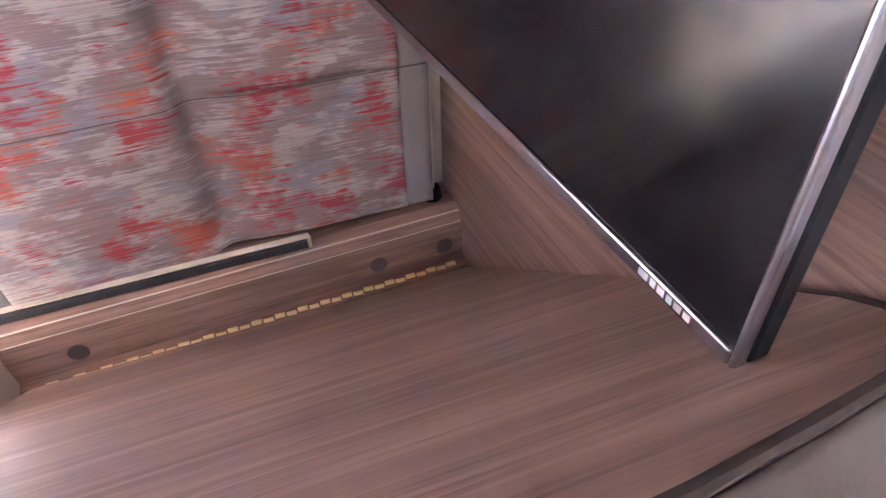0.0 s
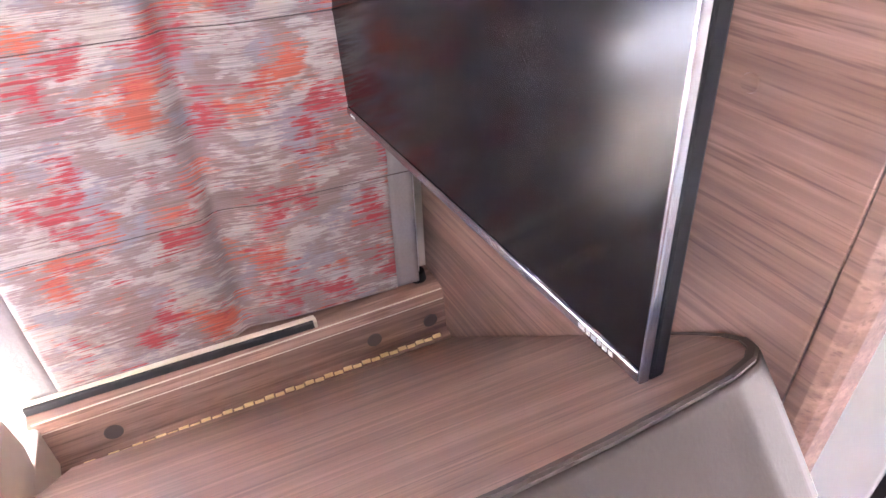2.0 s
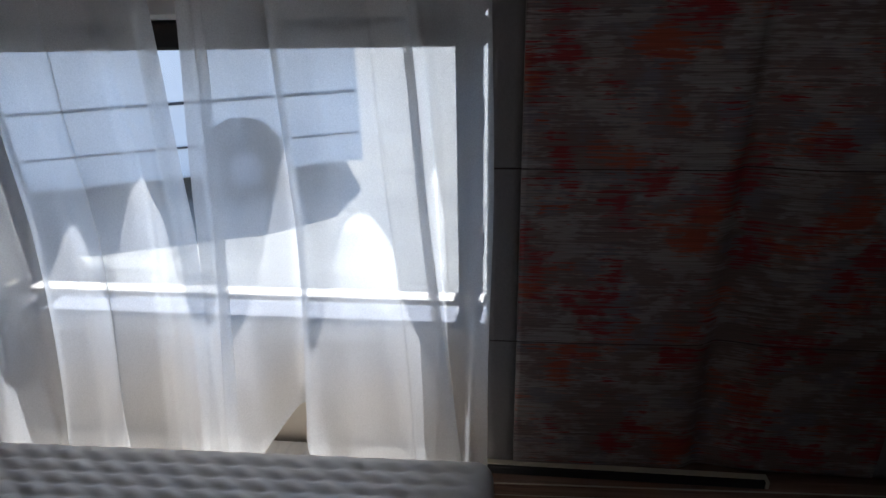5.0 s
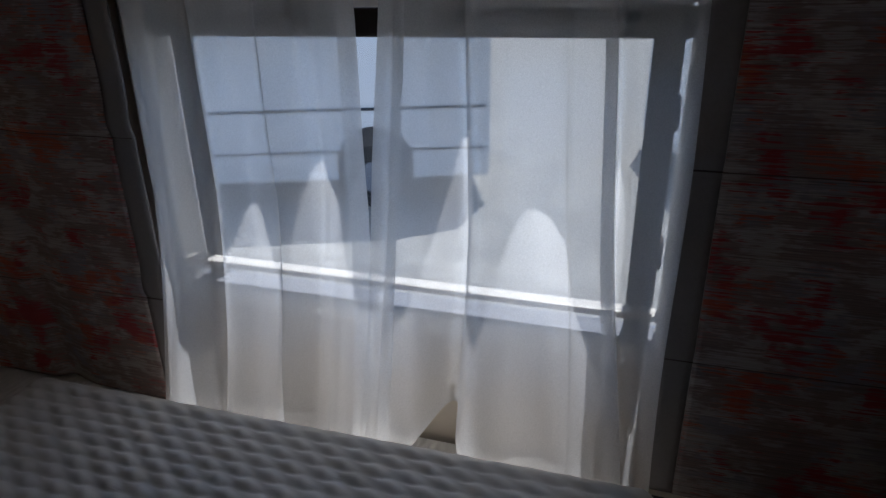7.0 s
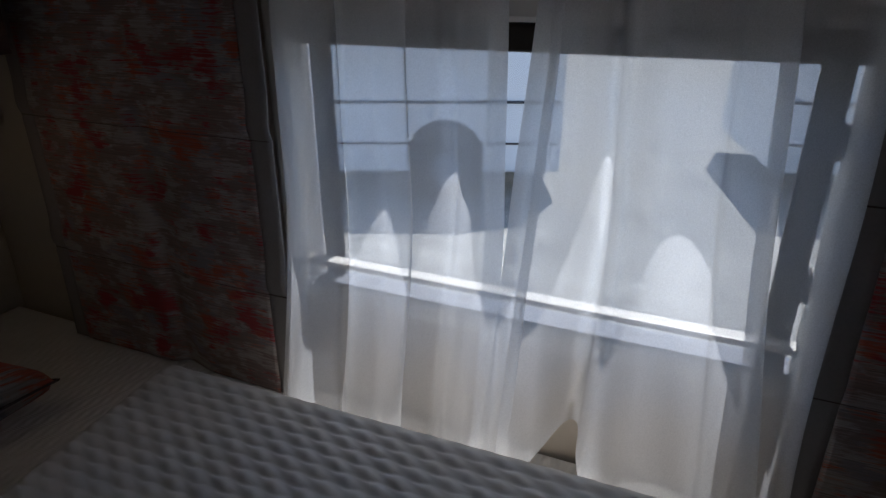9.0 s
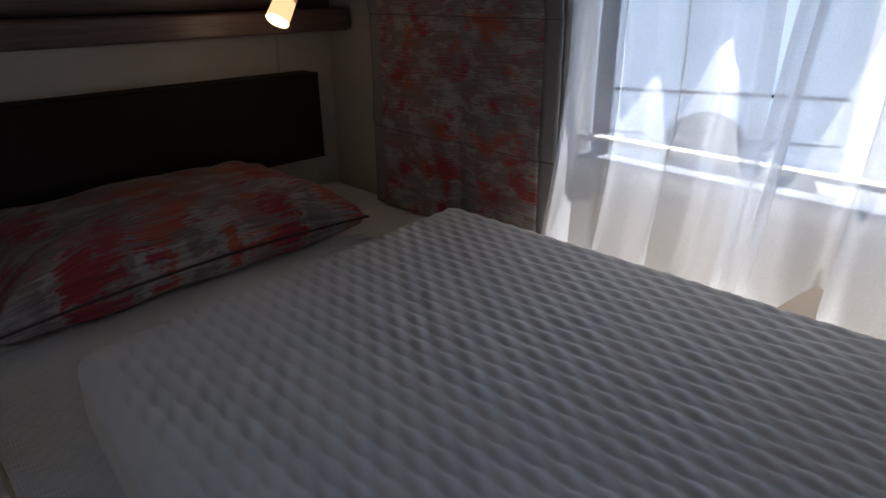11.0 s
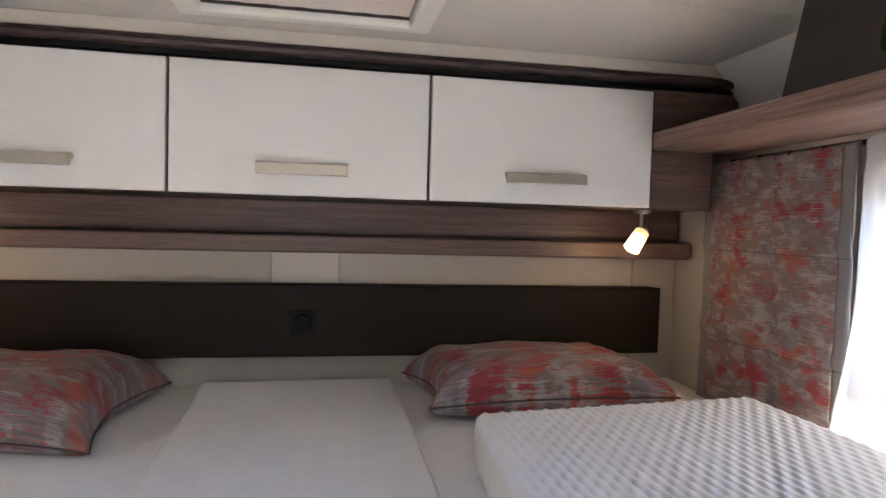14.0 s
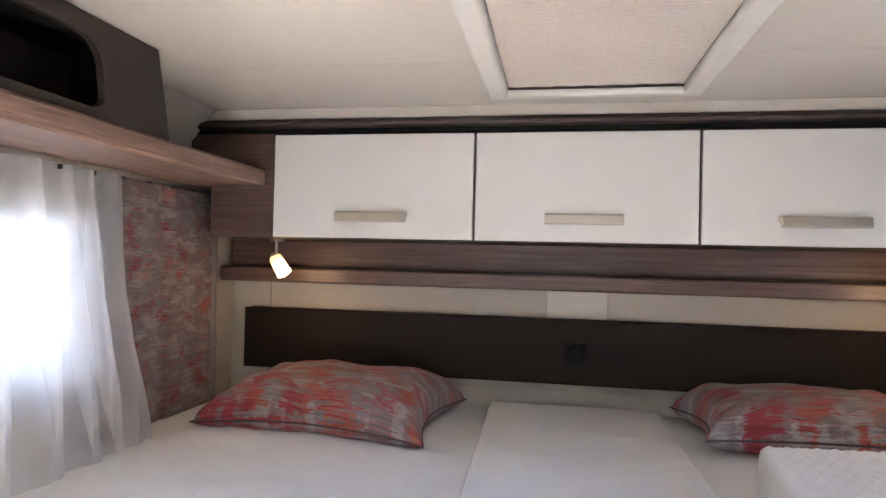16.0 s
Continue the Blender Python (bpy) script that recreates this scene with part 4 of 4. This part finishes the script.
# ---- wood partition and the units beyond it ----
wallp = thing("partition", (0.8, -1.78, 0), "brown wood-decor partition with an upright joint", "partition", kind="structure")
part("panel", box(0.5735, HALF - 0.004, -1.796, -1.768, 0, CEIL - 0.001, 0.001), wood_wall, wallp)
bm = prism([(0.5722, -1.7675), (0.562, -1.7675), (0.555, -1.771), (0.5515, -1.778), (0.550, -1.796), (0.5722, -1.796)], 2, 0, CEIL - 0.001, 0.0006)
part("corner_post", bm, wood_wall, wallp)
part("cover_cap", rod((0.655, -1.7677, 1.539), (0.655, -1.7666, 1.539), 0.006, 0.0055, 20), wood_wall, wallp)
turned = Matrix.Translation((1.02, -1.768, 0)) @ pose(0, 0, 0, 0, 0, 4.3) @ Matrix.Translation((-1.02, 1.768, 0))
for o in wallp.children:
    o.matrix_basis = turned
tall = thing("tall_unit", (0.8, -2.3, 0), "tall white-fronted unit with a dark upright joint", "cabinet")
UY = -2.12
part("door", box(0.607, HALF - 0.002, UY - 0.02, UY, 0.1, CEIL - 0.002, 0.003), white_gloss, tall)
part("dark_joint", box(0.594, 0.6065, UY - 0.02, UY - 0.004, 0.1, CEIL - 0.002, 0), black, tall)
low = thing("low_unit", (0.57, -2.3, 0), "pale fronted unit with small wood handle", "cabinet")
part("door", box(0.558, 0.5935, UY - 0.02, UY, 0.1, CEIL - 0.002, 0.002), white_gloss, low)
part("side_strip", box(0.534, 0.5565, UY - 0.02, UY, 0.1, CEIL - 0.002, 0.002), white_gloss, low)
part("handle", box(0.538, 0.556, UY, UY + 0.010, 0.945, 0.985, 0.003), cream, low)
part("catch", box(0.575, 0.603, UY, UY + 0.022, 0.795, 0.845, 0.008, 3), chrome, low, "chrome push catch")
part("carcass", box(0.534, HALF - 0.002, UY - 0.3, UY - 0.021, 0.0, CEIL - 0.002, 0), wood_dark, low)

# ---- television before the partition ----
tv = thing("television", (0.82, -1.70, 1.40), "slim flat black television with silver-edged frame", "television")
TW, TH = 0.462, 0.2595
# it hangs turned a little to the aisle and tipped down
tvm = Matrix.Translation((0.825, -1.6763, 1.5281)) @ Matrix(((-0.9974, 0.0214, -0.0687), (-0.0678, 0.0409, 0.9969), (0.0241, 0.9989, -0.0393))).to_4x4()


def on_tv(nm, bm, m, label="", parent=tv):
    bmesh.ops.transform(bm, matrix=tvm, verts=bm.verts)
    return part(nm, bm, m, parent, label)


on_tv("housing", box(-TW / 2, TW / 2, -TH / 2, TH / 2, -0.0155, -0.0045, 0.002), black, "black plastic housing")
bm = bmesh.new()
for x0, x1, y0, y1 in ((-TW / 2, -TW / 2 + 0.002, -TH / 2, TH / 2), (TW / 2 - 0.0034, TW / 2, -TH / 2, TH / 2), (-TW / 2 + 0.002, TW / 2 - 0.0034, TH / 2 - 0.003, TH / 2), (-TW / 2 + 0.002, TW / 2 - 0.0034, -TH / 2, -TH / 2 + 0.0085)):
    add_box(bm, x0, x1, y0, y1, -0.0042, 0.002, 0.0012, 2)
on_tv("bezel", bm, bezel, "silver-edged frame")
on_tv("screen", box(-TW / 2 + 0.0022, TW / 2 - 0.0036, -TH / 2 + 0.0087, TH / 2 - 0.0032, -0.0040, 0.0004, 0), screen_mat, "matt black screen")
for a, w in ((0.176, 0.0055), (0.1835, 0.003), (0.188, 0.004), (0.1935, 0.003), (0.198, 0.004), (0.2035, 0.0035)):
    on_tv("badge", box(a, a + w, -TH / 2 + 0.0025, -TH / 2 + 0.0062, 0.0021, 0.0023, 0), logo_white)
for a in (-0.217, -0.2125, -0.208):
    on_tv("badge", box(a, a + 0.003, -TH / 2 + 0.0018, -TH / 2 + 0.0043, 0.0021, 0.0025, 0), logo_white)
arm = thing("television_bracket", (1.06, -1.74, 1.4), "black wall bracket behind the television", "bracket")
part("post", box(1.036, 1.062, -1.765, -1.741, 1.45, 1.735, 0.004), black, arm)
part("arm", rod((1.045, -1.742, 1.55), (0.86, -1.737, 1.55), 0.010, None, 16), black, arm)
part("plate", box(0.78, 0.90, -1.745, -1.728, 1.48, 1.60, 0.003), black, arm)

# ---- outside ----
ground = tagged(sheet("ground", lambda u, v: ((u - 0.5) * 400, (v - 0.5) * 400, -0.45), 8, 8, gravel_mat), "pale sunlit gravel of the parking place", "ground", kind="structure")


def parked_van(place, yaw, length, label):
    v = thing("parked_motorhome", place, label, "motorhome", "parked motorhomes")
    base = Matrix.Translation(place) @ pose(0, 0, 0, 0, 0, yaw)

    def put(nm, bm, m, lab="", parent=v):
        bmesh.ops.transform(bm, matrix=base, verts=bm.verts)
        return part(nm, bm, m, parent, lab)
    h = length / 2
    put("body", prism([(-h, 0.3), (h, 0.3), (h, 2.75), (h - 0.25, 2.95), (-h + 0.5, 2.95), (-h, 2.3)], 0, -1.1, 1.1, 0.03), van_white)
    for z, t, m in ((1.02, 0.03, van_dark), (1.92, 0.035, trim_grey), (0.60, 0.02, trim_grey)):
        put("side_moulding", box(-1.112, -1.1, -h + 0.05, h - 0.05, z, z + t, 0.004), m)
    for y0, y1, z0, z1 in ((-h + 0.7, -h + 1.7, 2.02, 2.5), (0.1, 1.3, 2.02, 2.5), (h - 1.4, h - 0.6, 2.02, 2.5)):
        put("window", box(-1.125, -1.1, y0, y1, z0, z1, 0.05), van_dark)
    for y in (-h + 1.2, h - 1.7):
        put("wheel_arch", rod((-1.106, y, 0.46), (-1.05, y, 0.46), 0.40, None, 36), van_dark)
        w = put("wheel", rod((-1.12, y, 0.33), (-0.9, y, 0.33), 0.33, None, 32), tyre_mat)
        put("rim", rod((-1.127, y, 0.33), (-1.115, y, 0.33), 0.17, None, 28), print_grey, "", w)
    return v


parked_van((6.5, 3.75, -0.45), 22, 6.6, "white motorhome with dark stripe parked on gravel")
parked_van((9.4, -4.6, -0.45), 14, 6.4, "white motorhome parked farther off on gravel")
parked_van((-6.0, -0.2, -0.45), 180, 6.8, "white motorhome parked in shade on gravel")
